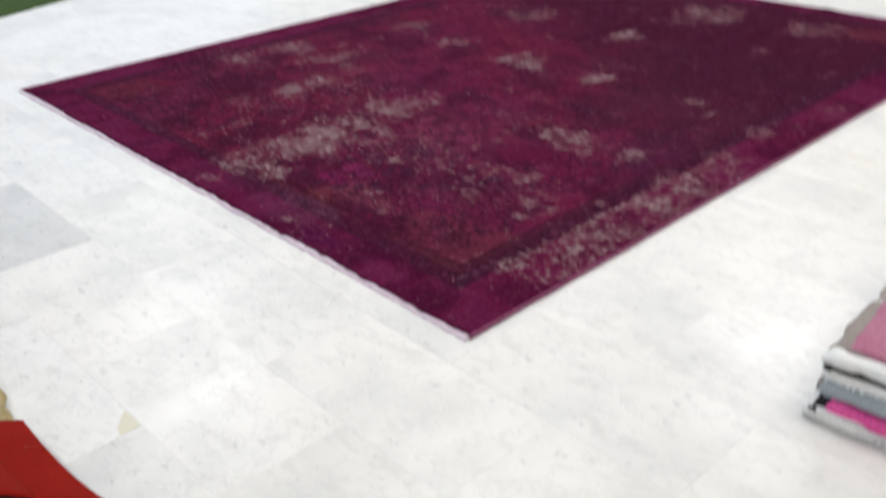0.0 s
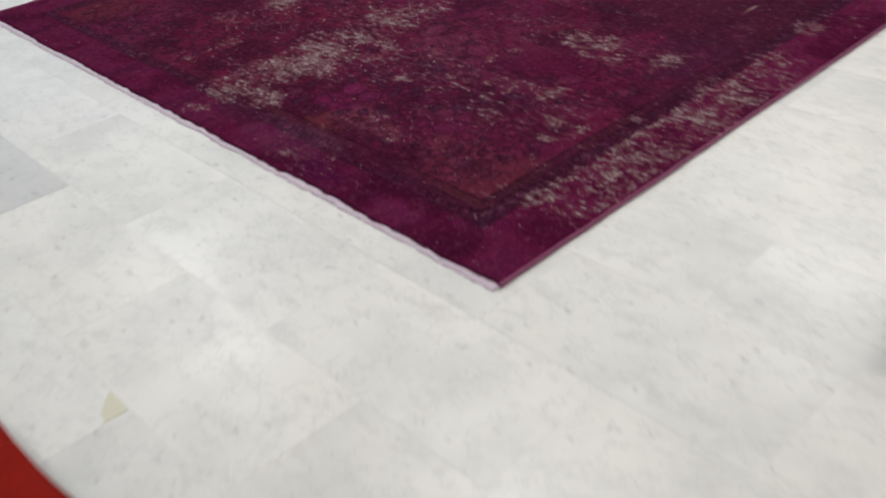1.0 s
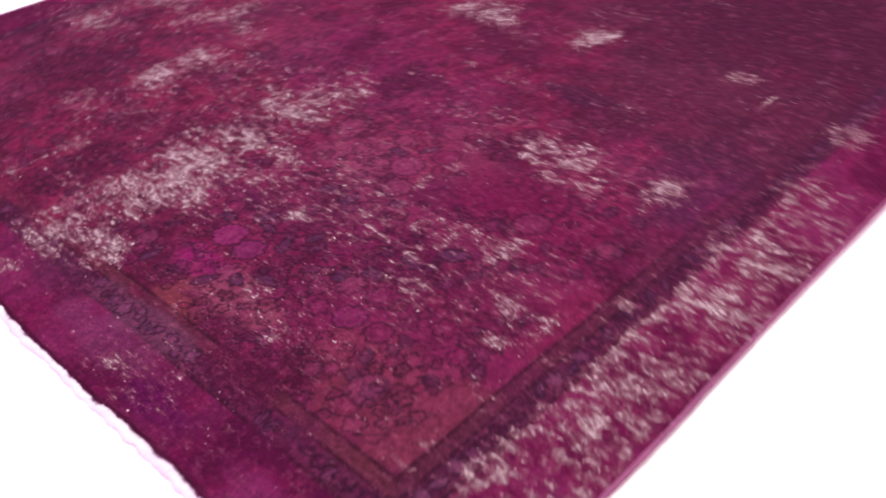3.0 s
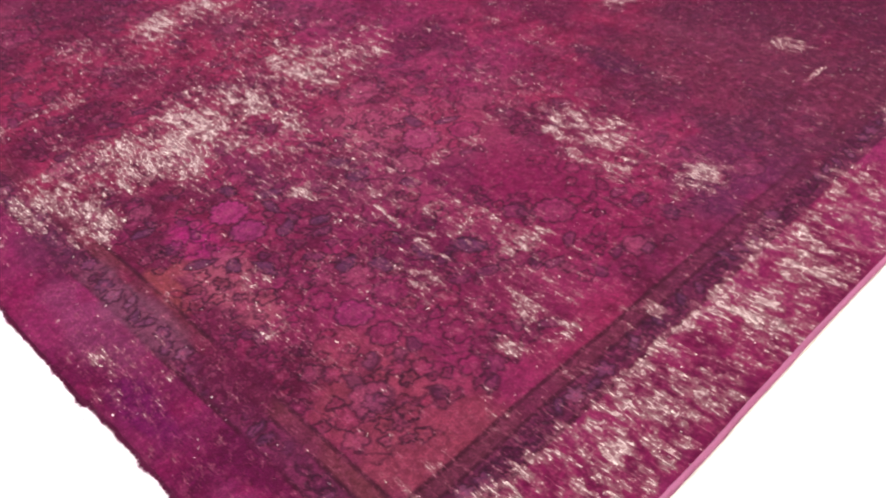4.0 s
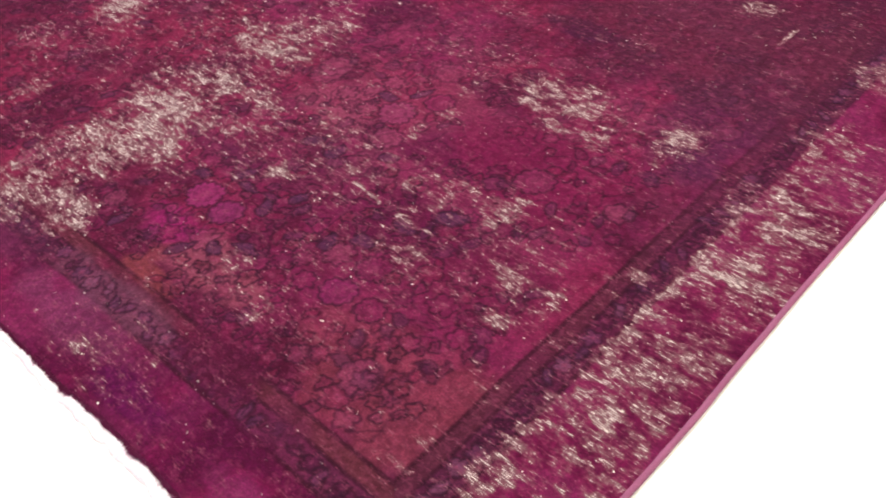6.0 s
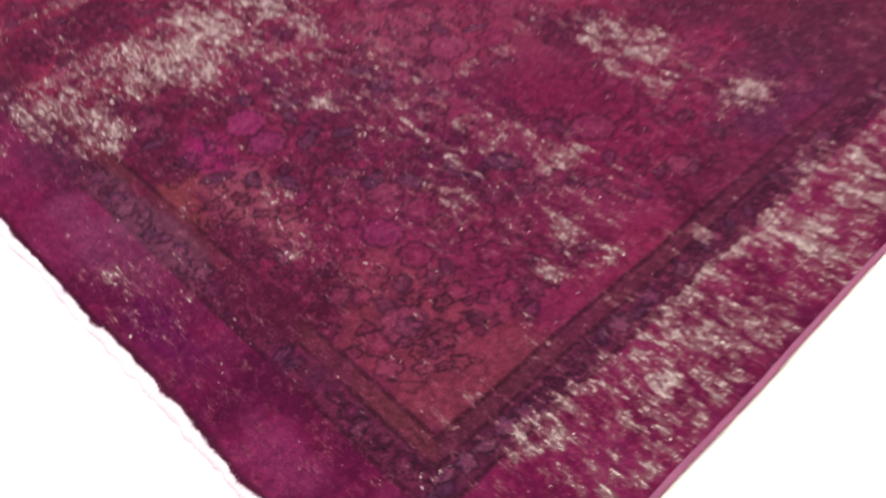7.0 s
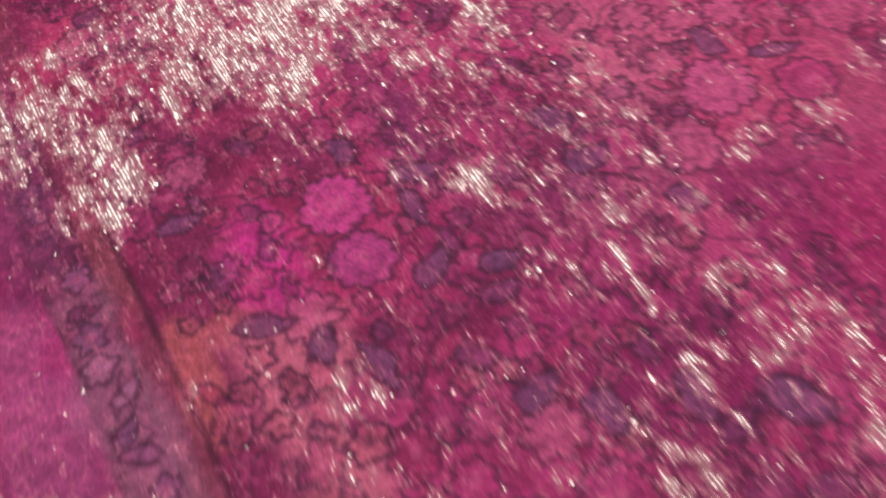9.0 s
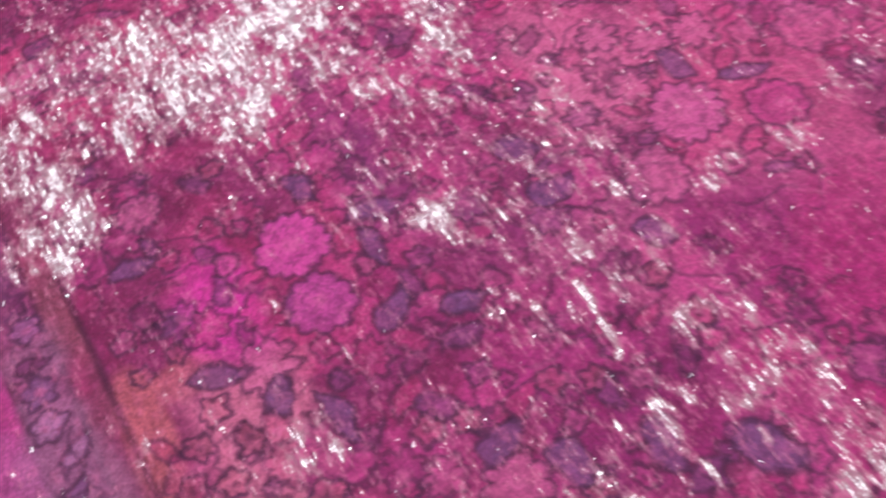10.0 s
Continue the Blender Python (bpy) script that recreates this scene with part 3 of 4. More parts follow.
# along the side at x = 0
for wx, wy, a, b2, k in ((-0.12, 1.12, 0.09, 0.18, 0.9), (-0.10, 0.90, 0.09, 0.14, 0.85), (-0.08, 0.72, 0.07, 0.10, 0.85), (-0.14, 0.60, 0.05, 0.06, 0.75), (-0.08, 0.50, 0.05, 0.08, 0.85), (-0.15, 0.40, 0.05, 0.08, 0.75), (-0.15, 0.31, 0.05, 0.05, 0.6),
                         (-0.13, 1.33, 0.08, 0.10, 0.55), (-0.151, 1.654, 0.055, 0.063, 0.75), (-0.040, 1.660, 0.032, 0.040, 0.5), (-0.10, 2.05, 0.08, 0.10, 0.4)):
    worn(wx, wy, a, b2, k)
# the far side
for wx, wy, a, b2, k in ((-2.295, 1.794, 0.16, 0.135, 0.8), (-2.392, 1.182, 0.26, 0.17, 0.75), (-2.484, 0.937, 0.22, 0.17, 0.65), (-2.159, 1.217, 0.14, 0.11, 0.65), (-1.905, 1.153, 0.080, 0.067, 0.65), (-1.862, 0.940, 0.140, 0.090, 0.75),
                         (-1.867, 0.791, 0.120, 0.085, 0.85), (-1.920, 0.617, 0.110, 0.080, 0.65), (-1.893, 0.185, 0.080, 0.050, 0.45), (-1.759, 0.256, 0.067, 0.040, 0.45), (-1.706, 0.445, 0.060, 0.040, 0.55), (-1.300, 0.062, 0.050, 0.035, 0.75)):
    worn(wx, wy, a, b2, 1.12 * k)
for wx, wy, a, b2, k in ((-1.951, 2.437, 0.15, 0.14, 0.7), (-1.348, 2.390, 0.085, 0.10, 0.9), (-1.419, 1.769, 0.110, 0.10, 0.9), (-1.010, 1.790, 0.080, 0.075, 0.9), (-1.895, 1.751, 0.085, 0.075, 0.75), (-1.241, 3.023, 0.17, 0.20, 0.75),
                         (-0.682, 3.088, 0.14, 0.15, 0.65), (-0.681, 2.607, 0.050, 0.060, 0.7), (-0.310, 2.475, 0.055, 0.070, 0.55), (-0.543, 1.773, 0.045, 0.045, 0.65), (-1.700, 0.400, 0.008, 0.10, 0.65), (-0.416, 1.690, 0.006, 0.05, 0.7)):
    worn(wx, wy, a, b2, 1.12 * k)
# small threadbare places all over the field
scatter = random.Random(29)
for _ in range(90):
    wx, wy = scatter.uniform(-1.6, -0.25), scatter.uniform(0.22, 1.6)
    worn(wx, wy, scatter.uniform(0.025, 0.07), scatter.uniform(0.012, 0.030), scatter.uniform(0.26, 0.45))
for _ in range(60):
    worn(scatter.uniform(-RW + 0.1, -0.9), scatter.uniform(1.3, RL - 0.1), scatter.uniform(0.04, 0.10), scatter.uniform(0.02, 0.05), scatter.uniform(0.25, 0.45))
# patches have no clean outline
WEAR = 0.74 * WEAR * (0.15 + 0.85 * grid_noise(LINES_X, LINES_Y, 0.030, 8, 3, 1.6) + 0.75 * grid_noise(LINES_X, LINES_Y, 0.10, 18, 3))
WEAR += 0.13 * step(0.46, 0.76, grid_noise(LINES_X, LINES_Y, 0.12, 9, 5)) - 0.04
# threads laid bare along two old creases that run a little askew
SKEW = GY - 0.663 + 0.07 * (GX + 0.75) + 0.03 * (SPOT_NOISE - 0.5)
RAGGED = grid_noise(LINES_X, LINES_Y, 0.03, 61, 3)
np.maximum(WEAR, 0.85 * step(0.36, 0.62, RAGGED) * step(0.009, 0.002, np.abs(SKEW)) * step(0.19, 0.14, np.abs(GX + 0.735)), out=WEAR)
np.maximum(WEAR, 0.75 * step(0.40, 0.66, RAGGED) * step(0.007, 0.002, np.abs(SKEW - 0.060)) * step(0.12, 0.08, np.abs(GX + 0.66)), out=WEAR)


# ---- rug ----
def rug():
    thing = tagged(new("rug"), "large worn overdyed magenta wool rug spread on the marble floor", "rug")
    ny, nx = GX.shape
    edge = np.minimum(np.minimum(-GX, GX + RW), np.minimum(GY, RL - GY))
    z = PILE_Z + 0.0012 * (grid_noise(LINES_X, LINES_Y, 0.012, 41, 2) - 0.5) - 0.0022 * np.clip(WEAR, 0, 1)
    z += 0.003 * (grid_noise(LINES_X, LINES_Y, 0.5, 42, 2) - 0.4)
    # soft ridges left by folding
    for fold, reach in ((-1.45, 1.5), (-0.85, 1.5), (-2.15, 2.2)):
        z += 0.007 * step(reach - 0.3, reach + 0.5, GY) * np.exp(-((GX - fold - 0.03 * np.sin(GY * 2.0)) / 0.035) ** 2)
    z -= 0.003 * step(0.006, 0.0, edge)
    wave = grid_noise(LINES_X, LINES_Y, 0.20, 43, 2) - 0.5
    ragged = grid_noise(LINES_X, LINES_Y, 0.016, 44, 3) - 0.5
    py = GY + step(0.10, 0.0, GY) * (0.002 + 0.019 * wave + 0.005 * ragged) - step(0.10, 0.0, RL - GY) * 0.02 * wave
    px = GX + step(0.10, 0.0, -GX) * 0.006 * wave - step(0.10, 0.0, GX + RW) * 0.012 * wave
    top = np.stack((px, py, z), -1).reshape(-1, 3)
    idx = np.arange(ny * nx).reshape(ny, nx)
    quads = np.stack((idx[:-1, :-1], idx[:-1, 1:], idx[1:, 1:], idx[1:, :-1]), -1).reshape(-1, 4)
    rim = np.r_[idx[0, :], idx[1:, -1], idx[-1, -2::-1], idx[-2:0:-1, 0]]
    low = top[rim] * (1, 1, 0) + (0, 0, 0.0006)
    lower = np.arange(len(rim)) + ny * nx
    skirt = np.stack((rim, lower, np.roll(lower, -1), np.roll(rim, -1)), -1)
    verts, faces = np.r_[top, low], np.r_[quads, skirt]
    me = bpy.data.meshes.new("woven_field")
    me.vertices.add(len(verts))
    me.vertices.foreach_set("co", verts.ravel())
    me.loops.add(faces.size)
    me.loops.foreach_set("vertex_index", faces.ravel())
    me.polygons.add(len(faces))
    me.polygons.foreach_set("loop_start", np.arange(0, faces.size, 4))
    me.update(calc_edges=True)
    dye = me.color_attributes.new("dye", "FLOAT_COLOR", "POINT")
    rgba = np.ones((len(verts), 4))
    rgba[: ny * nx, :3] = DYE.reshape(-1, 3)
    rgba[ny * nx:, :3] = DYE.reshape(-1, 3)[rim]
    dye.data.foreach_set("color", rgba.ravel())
    wear = me.attributes.new("wear", "FLOAT", "POINT")
    wear.data.foreach_set("value", np.r_[WEAR.ravel(), np.zeros(len(rim))])
    me.materials.append(PILE)
    pile = smooth(new("woven_field", me))
    pile.parent = thing
    return thing, px[:, -1], py[0, :], px[:, 0], py[-1, :]


RUG, EDGE_E, EDGE_S, EDGE_W, EDGE_N = rug()


def cord(name, pts, r, mat, parent, label):
    bm = bmesh.new()
    loops = []
    for k, p in enumerate(pts):
        a, b = pts[max(k - 1, 0)], pts[min(k + 1, len(pts) - 1)]
        d = Vector(b) - Vector(a)
        d.normalize()
        side = d.cross(Vector((0, 0, 1)))
        rr = r * (1 + 0.12 * noise.noise(Vector((p[0] * 40, p[1] * 40, 3.0))))
        loops.append([bm.verts.new(Vector(p) + side * rr * math.cos(t) + Vector((0, 0, 0.85 * rr * math.sin(t)))) for t in [6.2832 * i / 8 for i in range(8)]])
    for a, b in zip(loops, loops[1:]):
        for i in range(8):
            bm.faces.new((a[i], a[(i + 1) % 8], b[(i + 1) % 8], b[i]))
    bm.faces.new(loops[0][::-1])
    bm.faces.new(loops[-1])
    bmesh.ops.recalc_face_normals(bm, faces=bm.faces)
    return smooth(part(name, bm, mat, parent, label))


def rug_edges():
    sel = range(0, len(LINES_Y), 4)
    cord("selvedge", [(EDGE_E[j] - 0.003, LINES_Y[j], 0.0056) for j in sel], 0.0055, SELV, RUG, "pink overcast side cord")
    cord("selvedge", [(EDGE_W[j] - 0.003, LINES_Y[j], 0.0052) for j in sel], 0.0055, SELV, RUG, "pink overcast side cord")
    rng = random.Random(5)
    # flat woven end strips with their short frayed ends
    for edge, sign in ((EDGE_S, -1), (EDGE_N, 1)):
        bm = bmesh.new()
        prev = None
        for i in range(0, len(LINES_X), 3):
            x, y = LINES_X[i], edge[i]
            base = 0.0 if sign < 0 else RL
            far = base + sign * (0.017 + 0.006 * noise.noise(Vector((x * 9, sign, 0))) + 0.006 * noise.noise(Vector((x * 38, sign, 4.0))) + rng.uniform(-0.0016, 0.0016))
            h = 0.0058 + 0.0042 * noise.noise(Vector((x * 26, 5.0, sign)))
            row = [bm.verts.new(c) for c in ((x, y - sign * 0.012, 0.0012), (x, (y + far) / 2, h), (x, far - sign * 0.002, h * 0.9), (x, far + sign * 0.001, 0.0008))]
            if prev:
                for a, b, c, d in zip(prev, prev[1:], row[1:], row):
                    bm.faces.new((a, b, c, d))
            prev = row
        bmesh.ops.recalc_face_normals(bm, faces=bm.faces)
        smooth(part("fringe", bm, COTTON, RUG, "frayed lilac-white cotton end strip"))
    # loose pile hanging over the ends
    bm = bmesh.new()
    for _ in range(22000):
        i = rng.randrange(len(LINES_X))
        x, y = LINES_X[i] + rng.uniform(-0.002, 0.002), EDGE_S[i] + rng.uniform(-0.002, 0.004)
        ln, lean, w = 0.004 + 0.012 * rng.random() ** 2, rng.uniform(-0.6, 0.6), rng.uniform(0.0002, 0.0008)
        z = rng.uniform(0.003, 0.0065)
        tip = (x + ln * math.sin(lean), y - ln * math.cos(lean), max(0.0042, z - rng.uniform(0.0, 0.003)))
        bm.faces.new([bm.verts.new(c) for c in ((x - w, y, z), (x + w, y, z), tip)])
        bm.faces.new([bm.verts.new(c) for c in ((x, y, z + w), (x, y, z - w), tip)])
    tagged(part("frayed_edge", bm, TUFT, RUG, "frayed dark magenta wool ends"), kind="stuff")


rug_edges()


# ---- folded rugs beside it ----
def slab(name, x0, x1, y0, y1, z0, z1, mat, parent, seed, label="", sag=0.012, round_edge=0.5):
    """A soft folded layer: rounded edge, uneven top and outline."""
    bm = bmesh.new()
    n = 10
    prev_ring, rings = None, []
    prof = [(math.cos(t), math.sin(t)) for t in [-1.5708 + 3.1416 * k / n for k in range(n + 1)]]
    h = (z1 - z0) / 2
    r = h * round_edge * 2

    def outline(s):
        per = 2 * (x1 - x0 + y1 - y0)
        d = s * per
        for ax, ay, bx, by in ((x0, y0, x1, y0), (x1, y0, x1, y1), (x1, y1, x0, y1), (x0, y1, x0, y0)):
            ln = abs(bx - ax) + abs(by - ay)
            if d <= ln:
                k = d / ln
                return ax + (bx - ax) * k, ay + (by - ay) * k
            d -= ln
        return x0, y0

    m = 160
    cx, cy = (x0 + x1) / 2, (y0 + y1) / 2
    for s in range(m):
        px, py = outline(s / m)
        wob = 0.012 * noise.noise(Vector((px * 22, py * 22, seed)))
        up = sag * noise.noise(Vector((px * 6, py * 6, seed + 4.0)))
        dx, dy = px - cx, py - cy
        ix, iy = max(abs(dx) - r, 0) * (1 if dx > 0 else -1), max(abs(dy) - r, 0) * (1 if dy > 0 else -1)
        ring_v = []
        for c, sn in prof:
            q = Vector((cx + ix + (dx - ix) * c * (1 + wob / max(r, 0.01)), cy + iy + (dy - iy) * c * (1 + wob / max(r, 0.01)), z0 + h + h * sn + max(up, -0.002) * (sn + 1) / 2))
            q.z += 0.005 * noise.noise(q * 50)
            q.y += 0.004 * noise.noise(q * 75) * c
            ring_v.append(bm.verts.new(q))
        rings.append(ring_v)
    for s in range(m):
        a, b = rings[s], rings[(s + 1) % m]
        for k in range(n):
            bm.faces.new((a[k], b[k], b[k + 1], a[k + 1]))
    bm.faces.new([q[0] for q in rings][::-1])
    bm.faces.new([q[n] for q in rings])
    bmesh.ops.recalc_face_normals(bm, faces=bm.faces)
    bmesh.ops.triangulate(bm, faces=[f for f in bm.faces if len(f.verts) > 4])
    return smooth(part(name, bm, mat, parent, label))


def tassels(parent, x0, x1, y, z0, z1, mat, seed, count=150):
    rng = random.Random(seed)
    bm = bmesh.new()
    for _ in range(count):
        x, z = rng.uniform(x0, x1), rng.uniform(z0, z1)
        ln, w = rng.uniform(0.008, 0.022), rng.uniform(0.0015, 0.003)
        a = Vector((x, y, z))
        tip = a + Vector((rng.uniform(-0.008, 0.008), -ln * 0.6, -ln * 0.7))
        tip.z = max(tip.z, 0.002)
        for side in (Vector((w, 0, 0)), Vector((0, 0, w))):
            bm.faces.new([bm.verts.new(p) for p in (a - side, a + side, tip + side * 0.5, tip - side * 0.5)])
    return tagged(part("tassels", bm, mat, parent, "short white knotted tassels"), kind="stuff")


def folded_rugs():
    sx, sy = 0.700, 0.285
    a = tagged(new("folded_rug"), "folded white and hot-pink rug at the bottom of the stack", "folded rug", "stack of folded rugs")
    slab("lower_fold", sx - 0.010, 1.62, sy - 0.012, 1.30, 0.0, 0.024, WHITEWOOL, a, 1.0)
    slab("lining", sx + 0.004, 1.61, sy + 0.006, 1.29, 0.020, 0.030, BLACK, a, 1.5, "dark lining")
    slab("upper_fold", sx + 0.030, 1.60, sy - 0.004, 1.28, 0.022, 0.052, PINK, a, 2.0, "hot-pink pile")
    tassels(a, sx, 1.6, sy - 0.008, 0.006, 0.022, WHITEWOOL, 3, 140)
    b = tagged(new("folded_rug"), "folded blue-grey wool rug in the middle of the stack", "folded rug", "stack of folded rugs")
    slab("lower_fold", sx - 0.002, 1.61, sy + 0.022, 1.28, 0.050, 0.066, TAUPE, b, 5.0, "taupe underside")
    slab("upper_fold", sx + 0.016, 1.60, sy - 0.002, 1.27, 0.056, 0.102, BLUEGREY, b, 6.0)
    c = tagged(new("folded_rug"), "folded mauve overdyed rug with white ends topping the stack", "folded rug", "stack of folded rugs")
    slab("lower_fold", sx + 0.006, 1.60, sy + 0.001, 1.26, 0.100, 0.126, WHITEWOOL, c, 7.0, "white fringed end")
    slab("lining", sx + 0.012, 1.59, sy + 0.007, 1.25, 0.124, 0.131, BLACK, c, 8.0, "dark lining")
    slab("upper_fold", sx + 0.008, 1.58, sy + 0.008, 1.25, 0.128, 0.158, WHITEWOOL, c, 9.0, "white fringed end")
    slab("border", sx + 0.012, 1.58, sy + 0.036, 1.24, 0.140, 0.165, TAUPE, c, 9.5, "taupe border", sag=0.003)
    slab("top_face", sx + 0.036, 1.56, sy + 0.040, 1.20, 0.144, 0.170, MAUVE, c, 10.0, "mauve overdyed pile", sag=0.003)
    tassels(c, sx + 0.01, 1.56, sy + 0.006, 0.112, 0.122, WHITEWOOL, 4, 70)

    for thing, kx, ky, kz, kr in ((a, 0.012, -0.003, 0.024, 0.0060), (a, 0.045, 0.0, 0.014, 0.0035), (b, 0.032, 0.004, 0.084, 0.0045), (c, 0.022, 0.006, 0.129, 0.0060)):
        bm = bmesh.new()
        bmesh.ops.create_icosphere(bm, subdivisions=2, radius=kr)
        for v in bm.verts:
            v.co = Vector((sx + kx, sy + ky, kz)) + Vector((v.co.x * 1.7, v.co.y, v.co.z)) * (1 + 0.9 * noise.noise(v.co * 260))
        smooth(part("knot", bm, BLACK, thing, "dark wool knot"))
    for thing in (a, b, c):
        thing.matrix_world = pose(sx, sy, 0, 0, 0, 5) @ pose(-sx, -sy, 0)


folded_rugs()


def tan_rug():
    thing = tagged(new("folded_tan_rug"), "tan wool rug folded into a low bundle on the marble", "folded rug")
    turn = pose(-0.10, -0.965, 0.0, 0, 0, -9.0)
    for ob in (
        slab("lower_fold", -1.20, 0.03, -0.80, 0.0, 0.0, 0.026, TAN, thing, 20.0, sag=0.003),
        slab("upper_fold", -1.17, 0.015, -0.78, -0.015, 0.025, 0.050, TAN, thing, 21.0, sag=0.003),
    ):
        ob.matrix_local = turn


tan_rug()


def red_rug():
    thing = tagged(new("draped_red_rug"), "dark red felted rug draped over the tan bundle", "rug")

    def free_side(y):
        """x of the free side: straight, flaring out to the tip."""
        k = max(0.0, min(1.0, (y + 1.0) / 0.10))
        return -0.127 + 0.074 * k * k

    def lower(u, v):
        y = -0.902 + 0.016 * u * u - 0.004 * math.sin(u * 3.1) - 0.62 * v
        x = -0.405 - 0.3 * v + (free_side(y) + 0.405 + 0.3 * v) * u
        over = max(0.0, min(1.0, (-0.90 - y) / 0.05))
        z = 0.046 + 0.014 * over + 0.010 * u ** 4 * (1 - over)
        return x, y, z

    def upper(u, v):
        y = -0.978 - 0.56 * v
        x = -0.62 + (0.495 - 0.02 * math.sin(v * 9.0)) * u
        arch = 0.063 + 0.052 * math.sin(min(v / 0.16, 1.0) * 1.5708) ** 0.7
        return x, y - 0.03 * (1 - u), arch + 0.006 * (1 - u)

    def sheet(name, where, mat, drop, label=""):
        bm = bmesh.new()
        rows = []
        for i in range(29):
            row = []
            for j in range(41):
                x, y, z = where(i / 28, (j / 40) ** 1.4)
                row.append(bm.verts.new((x, y, z - drop + 0.002 * noise.noise(Vector((x * 16, y * 16, 2.0))))))
            rows.append(row)
        for a, b in zip(rows, rows[1:]):
            for k in range(40):
                bm.faces.new((a[k], b[k], b[k + 1], a[k + 1]))
        bmesh.ops.recalc_face_normals(bm, faces=bm.faces)
        ob = smooth(part(name, bm, mat, thing, label))
        mod = ob.modifiers.new("thickness", "SOLIDIFY")
        mod.thickness, mod.offset = 0.004, 0.0

    sheet("red_face", lower, RED, 0.0)
    sheet("backing", lower, REDBACK_SHADE, 0.0045, "dark woven back and fold shade")
    sheet("turned_fold", upper, RED, 0.0)
    sheet("fold_backing", upper, REDBACK_SHADE, 0.0045, "dark woven back and fold shade")
    # added dark sheet that stands in for the shade inside the fold
    sheet("fold_shade", lambda u, v: (-0.62 + 0.478 * u, -0.994 - 0.50 * v, 0.0665), REDBACK_SHADE, 0.0, "dark woven back and fold shade")
    bm = bmesh.new()
    prev = None
    for k in range(13):
        y = -0.890 - 0.105 * k / 12
        x, _, z = free_side(y), 0, 0.050
        f = min(1.0, k / 7)
        row = [bm.verts.new((x - 0.004, y, z)), bm.verts.new((x - 0.004 - 0.010 * f, y - 0.004 * f, z - 0.022 * f)), bm.verts.new((x - 0.004 - 0.022 * f, y - 0.008 * f, z - 0.046 * f))]
        if prev:
            for a, b, c, d in zip(prev, prev[1:], row[1:], row):
                bm.faces.new((a, b, c, d))
        prev = row
    ob = smooth(part("under_flap", bm, REDBACK_SHADE, thing, "dark woven back and fold shade hanging to the floor"))
    mod = ob.modifiers.new("thickness", "SOLIDIFY")
    mod.thickness, mod.offset = 0.004, 0.0
    # a loose pale thread
    bm = bmesh.new()
    p, q = Vector((-0.278, -0.902, 0.060)), Vector((-0.293, -0.942, 0.067))
    s = Vector((0.0010, 0.0, 0.0008))
    bm.faces.new([bm.verts.new(c) for c in (p - s, p + s, q + s, q - s)])
    part("loose_thread", bm, COTTON, thing, "pale loose thread")


red_rug()


def green_rug():
    thing = tagged(new("green_rug"), "dark green wool rug lying on the marble", "rug")
    ob = slab("green_face", -0.9, 0.9, -1.4, 1.4, 0.0, 0.010, GREEN, thing, 30.0, sag=0.002)
    ob.matrix_local = pose(-5.30, 0.55, 0.0, 0, 0, 19)


green_rug()


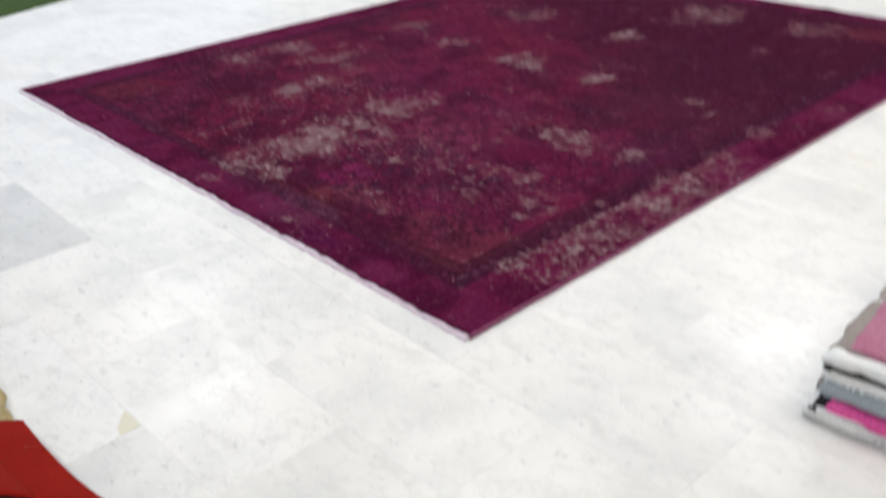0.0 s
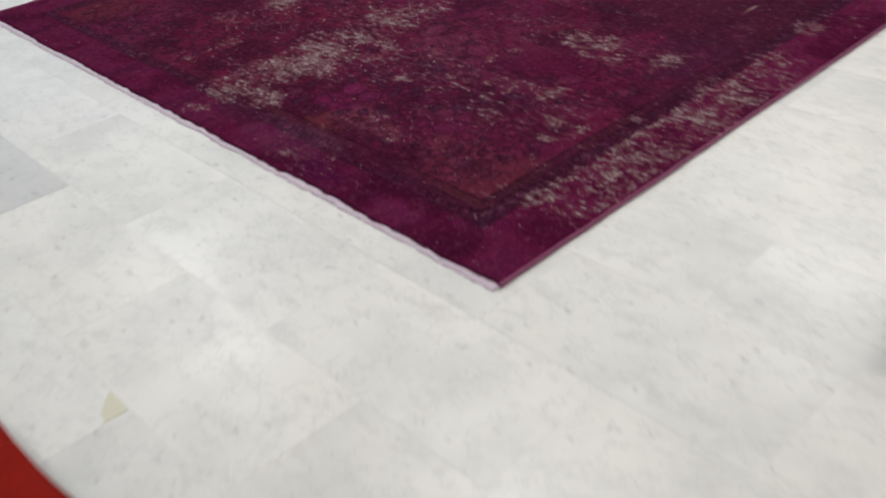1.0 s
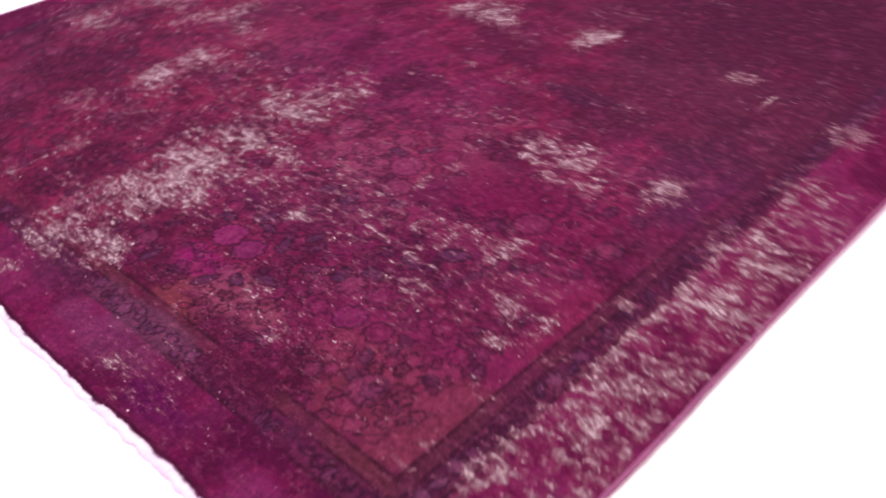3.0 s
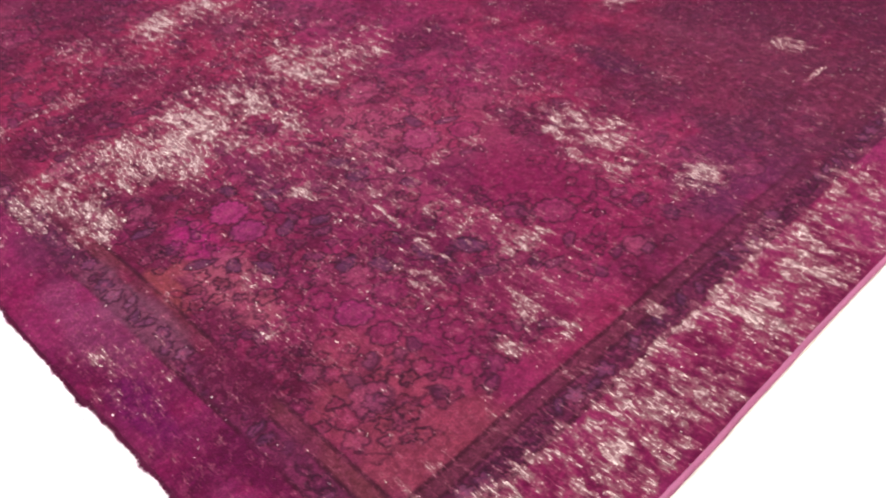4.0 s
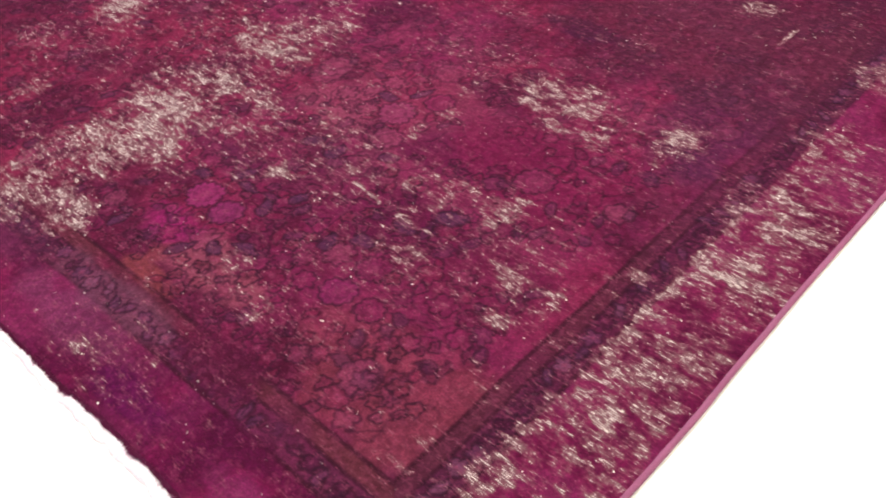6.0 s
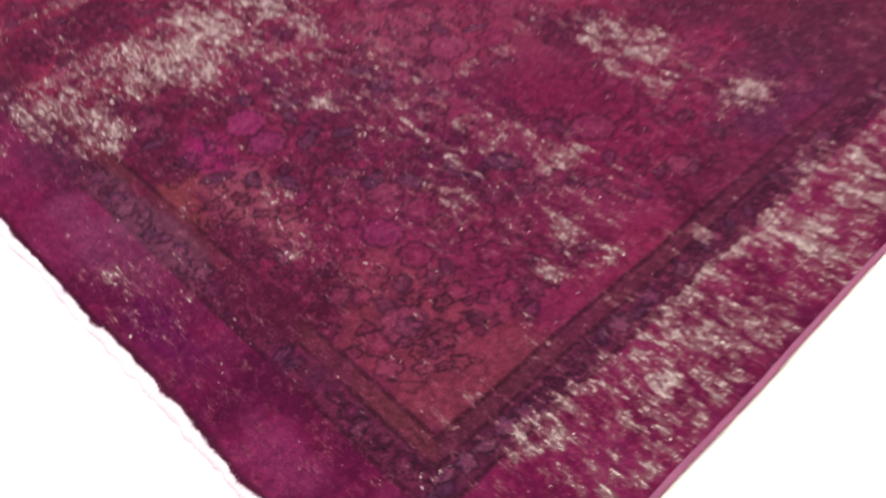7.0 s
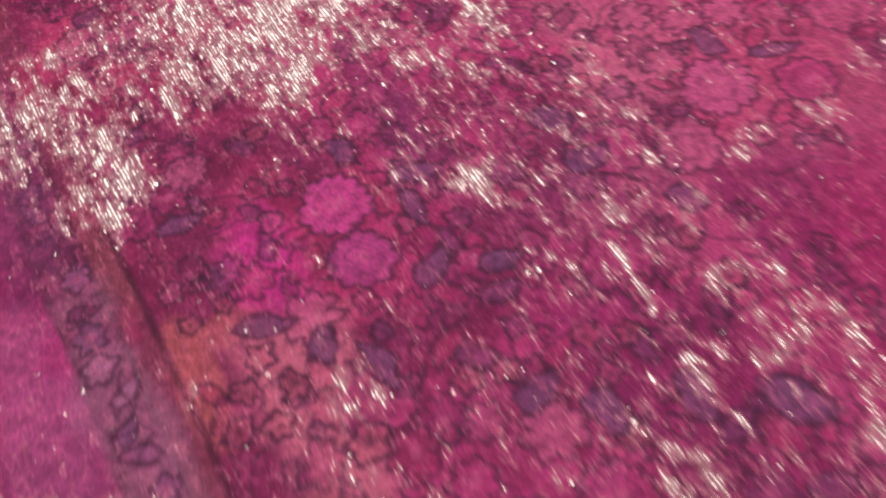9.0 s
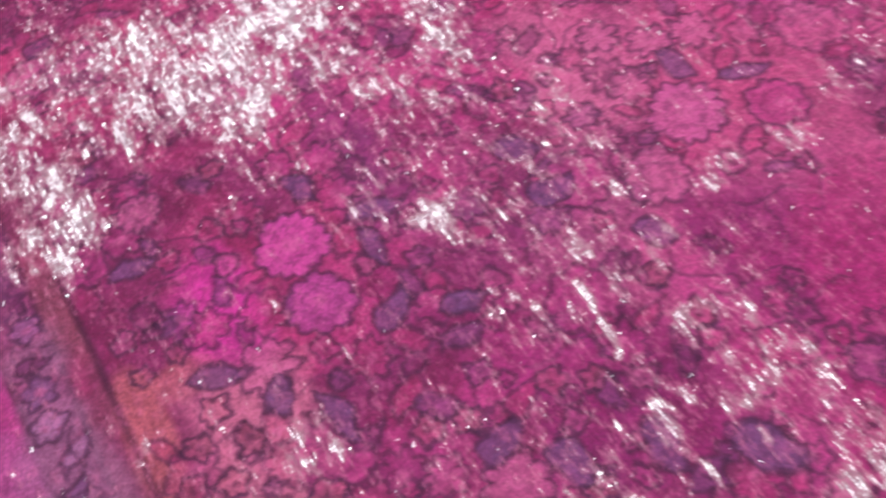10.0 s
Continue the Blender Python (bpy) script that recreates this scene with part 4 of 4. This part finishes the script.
# ---- marble floor ----
def floor():
    base = tagged(part("floor", box_bm(X0 - 0.2, X1 + 0.2, Y0 - 0.2, Y1 + 0.2, -0.10, -0.0007), GROUT), "polished white marble slabs laid in running bond", "floor", kind="structure")
    tl, tw, gap, row0 = 0.61, 0.305, 0.0005, -0.713

    def slab_bm():
        return box_bm(gap - tl / 2, tl / 2 - gap, gap - tw / 2, tw / 2 - gap, -0.02, 0.0, 0.0005)

    bm = slab_bm()
    me = bpy.data.meshes.new("tile")
    bm.to_mesh(me)
    bm.free()
    me.materials.append(MARBLE)
    rng = random.Random(8)
    rest_v, rest_f = [], []
    unit_v = [tuple(v.co) for v in me.vertices]
    unit_f = [tuple(p.vertices) for p in me.polygons]
    for j in range(-12, 24):
        cy = row0 + (j + 0.5) * tw
        for i in range(-11, 7):
            cx = (0.035 if j % 2 == 0 else 0.34) + (i + 0.5) * tl
            if not (X0 < cx < X1 and Y0 < cy < Y1):
                continue
            tone = rng.uniform(0.96, 1.0) if rng.random() < 0.8 else rng.uniform(0.91, 0.96)
            hue = rng.uniform(-0.007, 0.007)
            dz = rng.uniform(-0.0004, 0.0)
            if j == 0 and abs(cx + 1.49) < 0.1:
                tone, hue = 0.80, -0.01
            if -3.4 < cx < 2.2 and -1.7 < cy < 4.4 and not (-2.4 < cx < -0.4 and 0.3 < cy < 3.2):
                ob = new("tile", me)
                ob.parent = base
                ob.location = (cx, cy, dz)
                ob.color = (tone + hue, tone, tone - hue, 1)
            else:
                k = len(rest_v)
                rest_v += [(x + cx, y + cy, z + dz) for x, y, z in unit_v]
                rest_f += [tuple(a + k for a in f) for f in unit_f]
    rest = bpy.data.meshes.new("far_tiles")
    rest.from_pydata(rest_v, [], rest_f)
    rest.materials.append(MARBLE)
    ob = new("far_tiles", rest)
    ob.parent = base
    tagged(ob, "white marble slabs further off", kind="stuff")
    # chipped slab corner made good with filler
    bm = bmesh.new()
    vs = [bm.verts.new((x, y, z)) for z in (-0.01, 0.0008) for x, y in ((-0.345, -0.716), (-0.300, -0.7145), (-0.272, -0.716), (-0.274, -0.762), (-0.300, -0.754), (-0.325, -0.736))]
    bm.faces.new(vs[6:])
    for k in range(6):
        bm.faces.new((vs[k], vs[(k + 1) % 6], vs[6 + (k + 1) % 6], vs[6 + k]))
    bmesh.ops.recalc_face_normals(bm, faces=bm.faces)
    part("filler_patch", bm, FILLER, base, "yellowed filler in a chipped slab corner")


floor()


# ---- ceiling lights ----
def ceiling_lights():
    for px, py in PANELS:
        t = tagged(new("ceiling_light"), "flat white rectangular ceiling light", "ceiling light", "ceiling lights")
        t.location = (px, py, TOP)
        part("frame", box_bm(-0.62, 0.62, -0.32, 0.32, -0.035, 0.0, 0.004), FRAME, t)


ceiling_lights()
